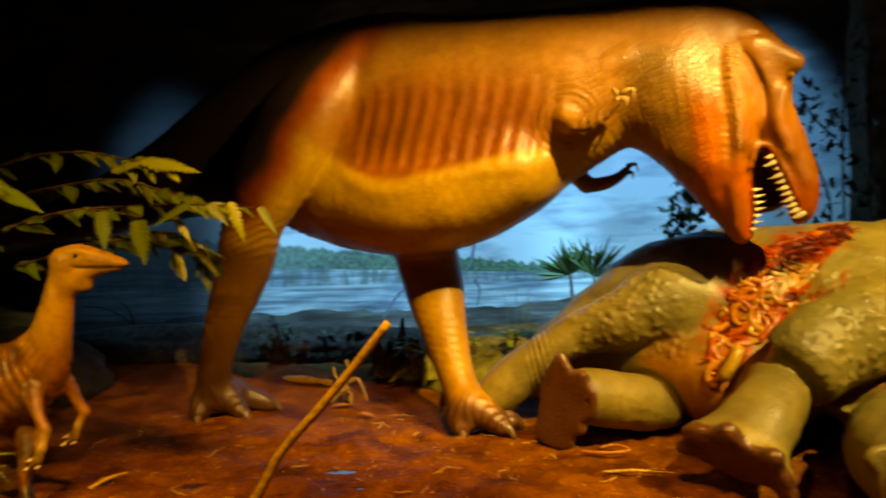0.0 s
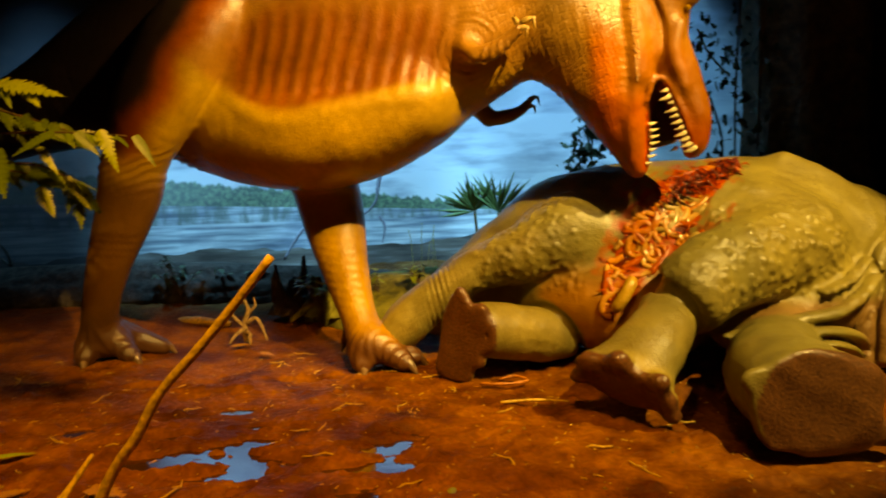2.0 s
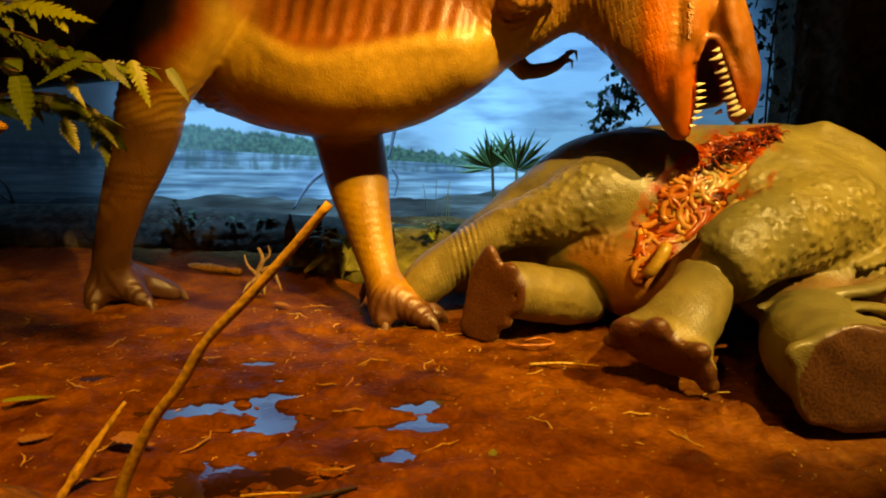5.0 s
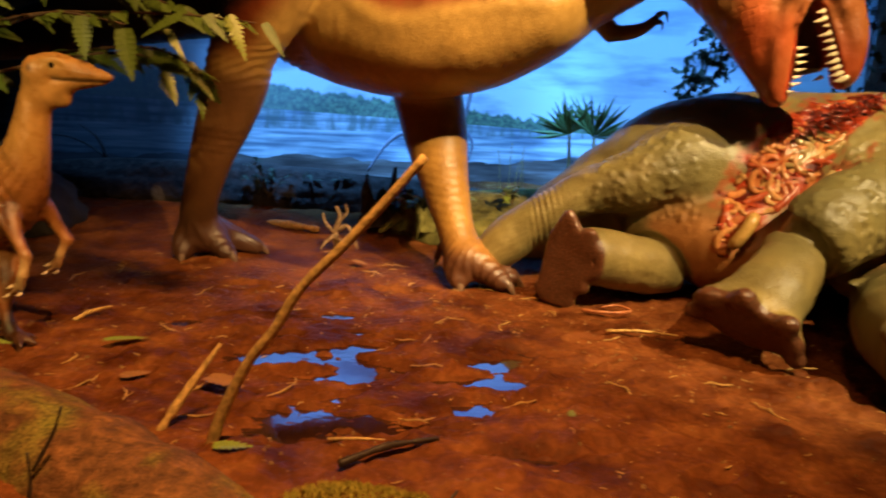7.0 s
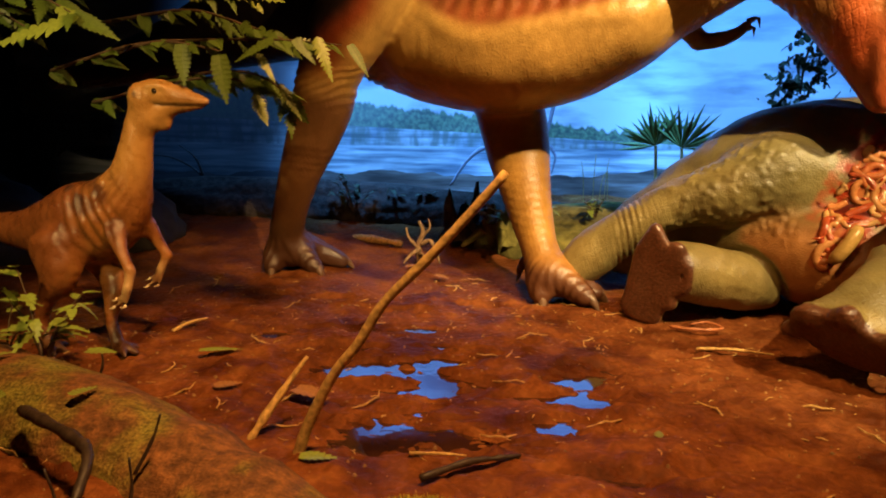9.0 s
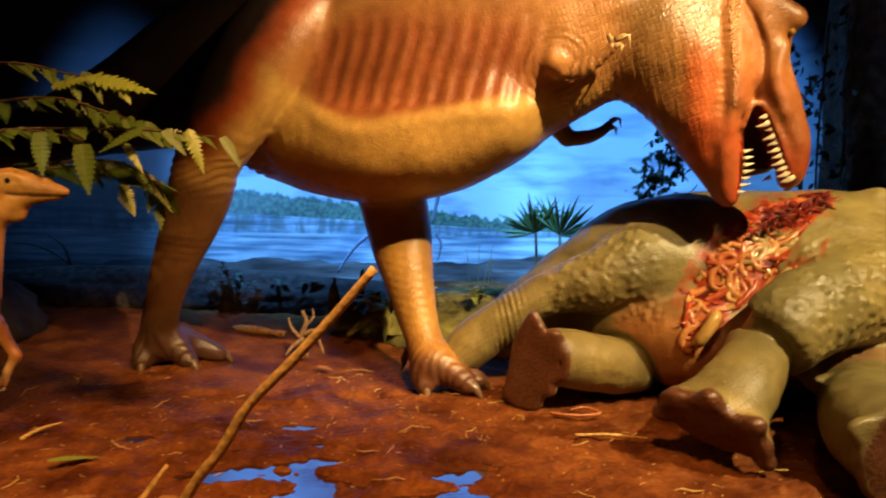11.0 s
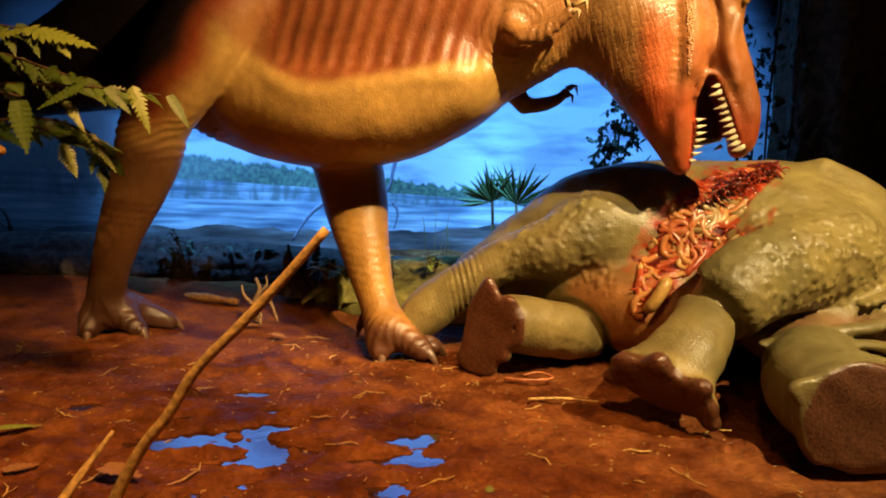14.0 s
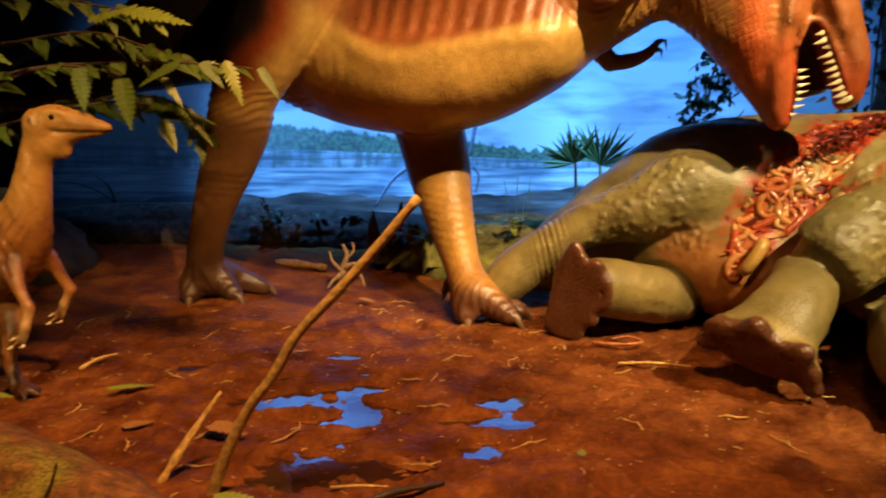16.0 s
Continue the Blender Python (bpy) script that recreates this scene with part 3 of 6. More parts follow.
        bx = 0.032 + np.interp(bz, (2.13, 2.33, 2.53, 2.72, 2.85), (1.925, 1.91, 1.892, 1.885, 1.90)) + rng.uniform(-0.03, 0.035) * (1.05 - 0.75 * u)
        k = shown[np.argmin((verts[shown, 0] - bx) ** 2 + (verts[shown, 2] - bz) ** 2)]
        r = rng.uniform(0.009, 0.0145) * (1.15 - 0.6 * u)
        at = np.array((bx, verts[k, 1], bz)) - side[k] * r * 0.4
        shape.add(ball_v * (r, r, r * 1.1) + at, ball_f, 0, paint[k] * rng.uniform(0.95, 1.15) + np.array((0.03, 0.035, 0.016)))
    # claws
    for a, b, e in toes:
        a, b, e = np.array(a), np.array(b), np.array(e)
        way = (e - b) / np.linalg.norm(e - b)
        shape.add(*cone(e + way * 0.15 - (0, 0, 0.06), e + way * 0.015 + (0, 0, 0.015), 0.05, 10, (0, 0, 0.028)), 2)
    for tip, base, bend in (((1.21, 5.29, 2.43), (1.17, 5.33, 2.49), (0.03, 0, 0.04)), ((1.27, 5.29, 2.47), (1.18, 5.33, 2.53), (0.04, 0, 0.06)), ((1.14, 5.30, 2.55), (1.17, 5.34, 2.52), (-0.02, 0, 0.03)),
                            ((1.43, 6.24, 1.99), (1.37, 6.26, 2.05), (0.03, 0, 0.03)), ((1.475, 6.27, 2.05), (1.385, 6.27, 2.10), (0.03, 0, 0.05)), ((-0.24, 6.42, 0.03), (-0.21, 6.42, 0.11), (0, 0, 0))):
        shape.add(*cone(tip, base, 0.024, 7, bend), 0 if tip[1] < 5.5 else 2, (0.40, 0.24, 0.08))
    eye_mesh = bmesh.new()
    bmesh.ops.create_icosphere(eye_mesh, subdivisions=2, radius=0.026)
    shape.add([v.co + Vector((2.30, 5.30, 2.6)) for v in eye_mesh.verts], [[v.index for v in f.verts] for f in eye_mesh.faces], 3)
    eye_mesh.free()
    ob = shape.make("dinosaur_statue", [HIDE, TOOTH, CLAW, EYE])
    return tagged(ob, "huge golden-brown rubber tyrannosaur statue biting a fallen dinosaur on muddy ground", "dinosaur statue")


predator()


# ---- the fallen dinosaur ----
def carcass():
    c = Clay((-0.3, 3.7, -0.12), (5.9, 7.6, 1.9), 0.0165)
    c.limb([(0.62, 6.62, 0.34, 0.24, 0.24), (0.98, 6.58, 0.53, 0.36, 0.35), (1.36, 6.52, 0.70, 0.50, 0.46), (1.78, 6.45, 0.79, 0.70, 0.64), (2.25, 6.38, 0.80, 0.77, 0.74),
            (2.75, 6.32, 0.80, 0.785, 0.77), (3.2, 6.25, 0.80, 0.785, 0.74), (3.75, 6.15, 0.71, 0.70, 0.64), (4.2, 6.05, 0.58, 0.60, 0.56), (4.75, 5.95, 0.5, 0.5, 0.55), (5.4, 5.8, 0.45, 0.42, 0.45)], fine=9)
    # shoulder blade, spine and rib cage under the hide
    c.limb([(3.35, 6.05, 1.46, 0.10, 0.16), (3.58, 5.95, 1.30, 0.13, 0.18), (3.72, 5.86, 1.06, 0.12, 0.16)], (0, -1, 0), 0.14)
    c.limb([(2.98, 6.0, 1.42, 0.07, 0.10), (3.06, 5.85, 1.26, 0.07, 0.10)], (0, -1, 0), 0.12)
    # belly sag
    c.limb([(1.46, 6.14, 0.54, 0.24, 0.26), (1.66, 6.0, 0.50, 0.31, 0.31), (1.92, 5.82, 0.47, 0.37, 0.34), (2.3, 5.8, 0.5, 0.44, 0.42)], melt=0.08)
    # upper hind leg: foot, wrinkled ankle, shin, knee and thigh
    c.ball(1.66, 6.0, 1.03, 0.30, (1.1, 0.9, 0.95), 0.12)
    c.limb([(1.78, 6.04, 1.0, 0.28, 0.28), (1.5, 6.0, 0.97, 0.275, 0.27), (1.15, 6.0, 0.85, 0.21, 0.24), (0.82, 6.03, 0.72, 0.17, 0.2), (0.55, 6.08, 0.52, 0.18, 0.19), (0.36, 6.12, 0.36, 0.19, 0.2), (0.26, 6.14, 0.26, 0.17, 0.19)], melt=0.05)
    # lower hind leg with its upright sole
    c.limb([(1.52, 5.86, 0.265, 0.205, 0.2), (1.34, 5.78, 0.285, 0.215, 0.21), (1.1, 5.67, 0.34, 0.215, 0.21), (0.92, 5.58, 0.385, 0.205, 0.2)], crease=0.025)
    c.limb([(0.70, 5.60, 0.05, 0.15, 0.05), (0.70, 5.59, 0.16, 0.165, 0.065), (0.72, 5.565, 0.34, 0.165, 0.065), (0.735, 5.55, 0.50, 0.15, 0.06), (0.74, 5.535, 0.62, 0.08, 0.045), (0.74, 5.53, 0.69, 0.03, 0.03)], (0.86, -0.5, 0), 0.025)
    for x, y, z, r in ((0.872, 5.47, 0.545, 0.062), (0.865, 5.50, 0.17, 0.05), (0.85, 5.5, 0.25, 0.05), (0.69, 5.60, 0.06, 0.055), (0.755, 5.56, 0.03, 0.04), (0.59, 5.65, 0.12, 0.05)):
        c.ball(x, y, z, r, melt=0.025)
    c.ball(0.93, 5.46, 0.40, 0.035, (1, 1, 2), 0.03, carve=True)
    c.cut((0.72, 5.525, 0.37), (-0.5, -0.86, -0.05), 0.42)
    # shoulder and upper fore leg
    c.ball(3.0, 5.8, 0.86, 0.5, (1.25, 0.75, 0.9), 0.16)
    c.limb([(3.3, 5.68, 0.92, 0.36, 0.34), (3.05, 5.55, 0.88, 0.34, 0.32), (2.7, 5.40, 0.82, 0.32, 0.3), (2.46, 5.29, 0.745, 0.31, 0.28), (2.33, 5.22, 0.69, 0.30, 0.27)], melt=0.08)
    c.limb([(2.27, 5.34, 0.65, 0.19, 0.19), (2.10, 5.09, 0.54, 0.195, 0.19), (1.93, 4.87, 0.44, 0.215, 0.195), (1.80, 4.73, 0.365, 0.24, 0.175), (1.70, 4.65, 0.30, 0.28, 0.16), (1.61, 4.58, 0.235, 0.30, 0.15)], (0.739, -0.627, -0.247), crease=0.05)
    c.cut((1.65, 4.55, 0.27), (-0.66, -0.6, -0.45), 0.52)
    for x, y, z, r in ((1.47, 4.70, 0.375, 0.058), (1.60, 4.52, 0.43, 0.066), (1.80, 4.38, 0.33, 0.066), (1.90, 4.43, 0.10, 0.055), (1.43, 4.85, 0.24, 0.05), (1.86, 4.41, 0.20, 0.045)):
        c.ball(x, y, z, r * 0.93, (1, 1, 0.9), 0.075)
    # lower fore leg and its big sole
    c.limb([(3.1, 5.5, 0.27, 0.28, 0.3), (2.8, 4.98, 0.24, 0.27, 0.31), (2.62, 4.58, 0.25, 0.29, 0.32), (2.61, 4.4, 0.25, 0.31, 0.34)], crease=0.04)
    c.limb([(2.36, 4.22, 0.18, 0.24, 0.1), (2.62, 4.22, 0.22, 0.32, 0.1), (2.93, 4.24, 0.18, 0.26, 0.1)], (0, 0, 1), 0.05)
    for x, z, r in ((2.95, 0.33, 0.075), (3.04, 0.02, 0.08), (2.3, 0.36, 0.08), (2.56, 0.46, 0.07)):
        c.ball(x, 4.24, z, r, (1.2, 0.7, 0.9), 0.03)
    c.ball(3.05, 4.22, 0.17, 0.06, (1.2, 1, 0.7), 0.03, carve=True)
    c.cut((2.6, 4.17, 0.2), (-0.08, -1, 0.05), 0.55)
    # loose skin between the fore legs, and the wrinkled neck
    c.limb([(2.72, 5.5, 0.32, 0.12, 0.15), (2.9, 5.42, 0.37, 0.14, 0.15), (3.4, 5.43, 0.48, 0.22, 0.15), (3.75, 5.5, 0.55, 0.27, 0.15)], melt=0.08)
    for way in ([(2.56, 5.22, 0.36, 0.022, 0.06), (2.86, 5.14, 0.455, 0.036, 0.07), (3.28, 5.16, 0.50, 0.036, 0.07), (3.55, 5.25, 0.60, 0.03, 0.06), (3.72, 5.36, 0.72, 0.022, 0.06)],
                [(2.62, 5.16, 0.27, 0.02, 0.06), (2.9, 5.08, 0.375, 0.032, 0.08), (3.2, 5.1, 0.395, 0.032, 0.08), (3.46, 5.2, 0.33, 0.028, 0.08), (3.6, 5.3, 0.2, 0.022, 0.07)],
                [(2.98, 5.06, 0.31, 0.018, 0.06), (3.22, 5.06, 0.315, 0.026, 0.07), (3.42, 5.14, 0.24, 0.024, 0.07), (3.52, 5.22, 0.12, 0.02, 0.06)],
                [(3.3, 5.3, 0.62, 0.02, 0.06), (3.52, 5.34, 0.70, 0.028, 0.06), (3.7, 5.42, 0.84, 0.022, 0.06)]):
        c.limb(way, melt=0.03, crease=0.006)
    for way in ([(4.3, 5.62, 0.85, 0.12, 0.14), (4.2, 5.42, 0.45, 0.13, 0.14), (4.1, 5.36, 0.08, 0.12, 0.14)],
                [(4.24, 5.62, 0.83, 0.06, 0.1), (4.06, 5.45, 0.62, 0.08, 0.11), (3.93, 5.36, 0.42, 0.08, 0.11), (3.88, 5.32, 0.12, 0.07, 0.1)],
                [(4.11, 5.64, 0.89, 0.055, 0.1), (3.93, 5.46, 0.65, 0.08, 0.11), (3.81, 5.37, 0.42, 0.08, 0.11), (3.78, 5.33, 0.12, 0.07, 0.1)],
                [(4.2, 5.9, 1.06, 0.04, 0.09), (3.87, 5.55, 0.85, 0.065, 0.1), (3.71, 5.43, 0.54, 0.075, 0.11), (3.655, 5.38, 0.3, 0.075, 0.11), (3.65, 5.36, 0.08, 0.06, 0.1)]):
        c.limb(way, (1, 0, 0), crease=0.02)
    # the wound opened in the belly
    c.limb([(1.86, 5.44, 0.54, 0.08, 0.09), (2.06, 5.44, 0.82, 0.12, 0.16), (2.28, 5.52, 1.12, 0.14, 0.2), (2.54, 5.76, 1.42, 0.09, 0.14), (2.85, 5.98, 1.60, 0.05, 0.07)], (0, -1, 0), 0.05, carve=True)
    verts, faces = c.skin(3)
    side = outward(verts, faces)
    x, y, z = verts.T
    # neck folds and belly folds
    folds = smoothstep(3.75, 3.95, x) * smoothstep(0.05, 0.2, z)
    push = folds * 0.006 * np.sin((x - 0.22 * z + 0.05 * np.sin(5 * z)) * 6.283 / 0.17)
    slack = smoothstep(2.6, 2.9, x) * smoothstep(4.1, 3.8, x) * smoothstep(0.62, 0.5, z) * smoothstep(5.1, 5.2, y)
    wrist = np.exp(-((x - 0.60) / 0.10) ** 2) * smoothstep(5.75, 5.82, y) * smoothstep(6.5, 6.4, y) * smoothstep(0.25, 0.32, z)
    push += wrist * 0.007 * np.sin((x + 0.25 * z) * 6.283 / 0.046)
    # knobs of hide on shoulder and thigh, kept off the torn belly
    line = curved([(1.83, 0.52, 0.07), (1.93, 0.72, 0.12), (2.1, 0.93, 0.18), (2.27, 1.12, 0.225), (2.5, 1.33, 0.16), (2.72, 1.45, 0.09), (2.94, 1.53, 0.05)], 6)
    off_wound = np.min([np.hypot(x - lx, z - lz) / lw for lx, lz, lw in line], axis=0)
    off_wound = np.where(y < 5.3, 9.0, off_wound)
    knob_zone = smoothstep(2.3, 2.55, x) * smoothstep(3.75, 3.5, x) * smoothstep(0.5, 0.66, z) * (1 - smoothstep(1.25, 1.0, off_wound)) * smoothstep(6.1, 5.8, y) * (1 - 0.75 * smoothstep(1.1, 1.32, z)) + smoothstep(0.75, 0.95, x) * smoothstep(1.75, 1.6, x) * smoothstep(6.2, 6.0, y) * smoothstep(0.55, 0.7, z)
    knob_zone += 0.35 * smoothstep(1.05, 1.15, x) * smoothstep(1.7, 1.55, x) * smoothstep(5.72, 5.62, y) + 0.5 * smoothstep(2.0, 2.1, x) * smoothstep(5.35, 5.25, y) * smoothstep(0.5, 0.6, z) * smoothstep(2.6, 2.4, x)
    knob_zone = np.clip(knob_zone, 0, 1)
    rng = np.random.default_rng(8)
    knobs = np.zeros(len(verts))
    zone = np.flatnonzero((knob_zone > 0.15) & (side[:, 1] < 0.4))
    for k in rng.choice(zone, 800, replace=False):
        near_k = zone[np.abs(x[zone] - x[k]) < 0.05]
        d = ((verts[near_k] - verts[k]) ** 2).sum(1)
        r = rng.uniform(0.020, 0.036)
        knobs[near_k] = np.maximum(knobs[near_k], np.clip(1 - d / (r * r), 0, 1) ** 1.1 * r * (0.62 if x[k] > 2.5 else 0.45))
    push += knobs * knob_zone
    push += 0.010 * wobble(verts, 1.7, 21) + 0.003 * wobble(verts, 4.5, 22)
    verts = verts + side * push[:, None]
    x, y, z = verts.T
    olive, tan, pale, mud, flesh = (0.185, 0.15, 0.055), (0.36, 0.15, 0.042), (0.31, 0.23, 0.078), (0.11, 0.042, 0.018), (0.46, 0.05, 0.014)
    blot = wobble(verts, 1.6, 31)
    paint = mix3(olive, pale, smoothstep(-0.6, 0.9, blot) * 0.5)
    # far side goes greyer and darker
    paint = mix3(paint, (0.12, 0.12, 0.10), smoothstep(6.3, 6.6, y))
    belly = smoothstep(1.32, 1.42, x) * smoothstep(2.5, 2.2, x) * smoothstep(0.88, 0.62, z + 0.25 * np.maximum(1.75 - x, 0) + 0.04 * blot) * smoothstep(5.2, 5.28, y)
    at = np.clip((x - 0.92) / 0.60, -0.1, 1)
    shank = np.linalg.norm(verts - np.c_[0.92 + 0.60 * at, 5.58 + 0.28 * at, 0.385 - 0.12 * at], axis=1)
    under = smoothstep(0.27, 0.245, shank)
    paint = mix3(paint, tan, belly * (1 - under))
    paint = mix3(paint, (0.27, 0.13, 0.06), slack * 0.75)
    paint = mix3(paint, (0.27, 0.205, 0.065), smoothstep(0.5, 0.7, z) * smoothstep(2.6, 2.9, x) * 0.7)
    # the torn belly: a ragged leaf-shaped opening
    off = np.min([np.hypot(x - lx, z - lz) / lw for lx, lz, lw in line], axis=0)
    tear = 0.16 * wobble(verts, 5, 41) + 0.12 * wobble(verts, 13, 43)
    front = smoothstep(6.25, 6.1, y) * smoothstep(5.30, 5.36, y - 0.12 * (x - 2.0))
    gash = smoothstep(1.06, 0.94, off + tear) * front
    meat = mix3((0.40, 0.05, 0.016), (0.55, 0.19, 0.06), smoothstep(0.1, 0.8, wobble(verts, 7, 44)))
    meat = mix3(meat, (0.10, 0.012, 0.006), smoothstep(0.4, 0.75, wobble(verts, 4, 45) + 0.5 * smoothstep(1.25, 1.4, z)))
    paint = np.where(gash[:, None] > 0, mix3(paint, (1, 1, 1), gash * 0) * (1 - gash[:, None]) + meat * gash[:, None], paint)
    paint = mix3(paint, (0.38, 0.055, 0.015), smoothstep(1.45, 1.0, off + 2.2 * tear) * front * (1 - gash) * 0.6)
    hind = smoothstep(-0.05, -0.03, (x - 0.72) * -0.5 + (y - 5.525) * -0.865) * smoothstep(1.0, 0.95, x) * smoothstep(5.85, 5.75, y)
    fore = smoothstep(-0.06, -0.035, (x - 1.65) * -0.661 + (y - 4.55) * -0.601 + (z - 0.27) * -0.45) * smoothstep(5.05, 5.0, y) * smoothstep(2.05, 1.98, x)
    big = smoothstep(4.23, 4.20, y - 0.08 * (x - 2.6)) * smoothstep(2.05, 2.12, x)
    soles = np.maximum(np.maximum(hind, fore), big)
    paint = mix3(paint, mud, np.clip(soles, 0, 1))
    paint = mix3(paint, mud, smoothstep(0.1, 0.0, z + 0.03 * blot) * 0.8)
    shape = Shape()
    wrinkled = np.clip(folds + slack + 0.5 * smoothstep(2.0, 1.8, x) * smoothstep(5.1, 5.0, y) + 0.4 * smoothstep(1.2, 1.0, x), 0, 1)
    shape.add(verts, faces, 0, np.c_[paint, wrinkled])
    slots = np.where(gash[faces].mean(1) > 0.5, 1, np.where(np.clip(soles, 0, 1)[faces].mean(1) > 0.5, 2, 0))
    shape.slot = slots.tolist()
    # coils of gut and torn strips lying in the wound
    rng = random.Random(11)
    floor_of = np.flatnonzero((gash > 0.8) & (off < 0.85))
    bed = verts[floor_of]
    for n in range(104):
        k = rng.randrange(len(bed))
        at, turn, bend = bed[k].copy(), rng.uniform(0, 6.28), rng.choice((-1, 1)) * rng.uniform(0.22, 0.5)
        upper = at[2] > 1.28
        r = rng.uniform(0.007, 0.014) if upper or n > 84 else rng.uniform(0.018, 0.030)
        pts = []
        for _ in range(rng.randrange(6, 14)):
            j = np.argmin(((bed - at) ** 2).sum(1))
            pts.append(bed[j] + side[floor_of[j]] * r * -0.05)
            at = bed[j] + np.array((math.cos(turn), 0, math.sin(turn))) * r * 1.3
            turn += bend
            bend *= -1 if rng.random() < 0.07 else 1
        line = curved([p for i, p in enumerate(pts) if i == 0 or np.linalg.norm(p - pts[i - 1]) > 0.004] + [pts[-1] + np.array((0.004, 0.012, 0))], 3)
        radii = [r * (0.55 + 0.45 * math.sin(3.14 * min(1, 0.15 + 0.85 * i / len(line)))) for i in range(len(line))]
        tone = rng.choice(((0.60, 0.22, 0.07), (0.62, 0.33, 0.12), (0.46, 0.08, 0.025), (0.58, 0.25, 0.08), (0.54, 0.15, 0.045), (0.40, 0.26, 0.10)))
        shape.add(*rope(line, radii, 9), 1, (0.4, 0.04, 0.012) if upper else tone)
    for n in range(120):
        u = rng.random()
        at = np.array((2.36, 5.66, 1.36)) * (1 - u) + np.array((2.93, 5.93, 1.57)) * u + np.array((rng.uniform(-0.07, 0.07), rng.uniform(-0.06, 0.06), rng.uniform(-0.06, 0.02)))
        end = at + np.array((rng.uniform(-0.13, 0.13), rng.uniform(-0.07, 0.02), rng.uniform(-0.09, 0.04)))
        shape.add(*rope([at, (at + end) / 2 + np.array((0, -0.01, 0.02)), end], [0.006, 0.008, 0.002], 5), rng.choice((1, 4)), (0.34, 0.03, 0.01))
    for n in range(90):
        j = rng.randrange(len(bed))
        at = bed[j] + side[floor_of[j]] * rng.uniform(0.0, 0.02)
        end = at + np.array((rng.uniform(-0.07, 0.07), rng.uniform(-0.01, 0.02), rng.uniform(-0.06, 0.06)))
        w = rng.uniform(0.003, 0.008)
        shape.add(*rope([at, (at + end) / 2 - np.array((0, 0.012, 0)), end], [w, w * 1.2, w * 0.4], 5), 1, (0.50, 0.07, 0.02))
    # a slack greenish sac at the lower end
    shape.add(*rope(curved([(1.99, 5.46, 0.75), (1.93, 5.42, 0.66), (1.87, 5.42, 0.57), (1.84, 5.46, 0.51)], 4), [0.03, 0.04, 0.045, 0.045, 0.045, 0.045, 0.045, 0.045, 0.045, 0.045, 0.04, 0.03, 0.012], 12), 1, (0.55, 0.32, 0.09))
    ob = shape.make("fallen_dinosaur_statue", [GREY_HIDE, FLESH, MUCK, GUT, CLOT])
    return tagged(ob, "olive-grey dead horned dinosaur statue lying on its side with torn belly", "dinosaur statue")


carcass()


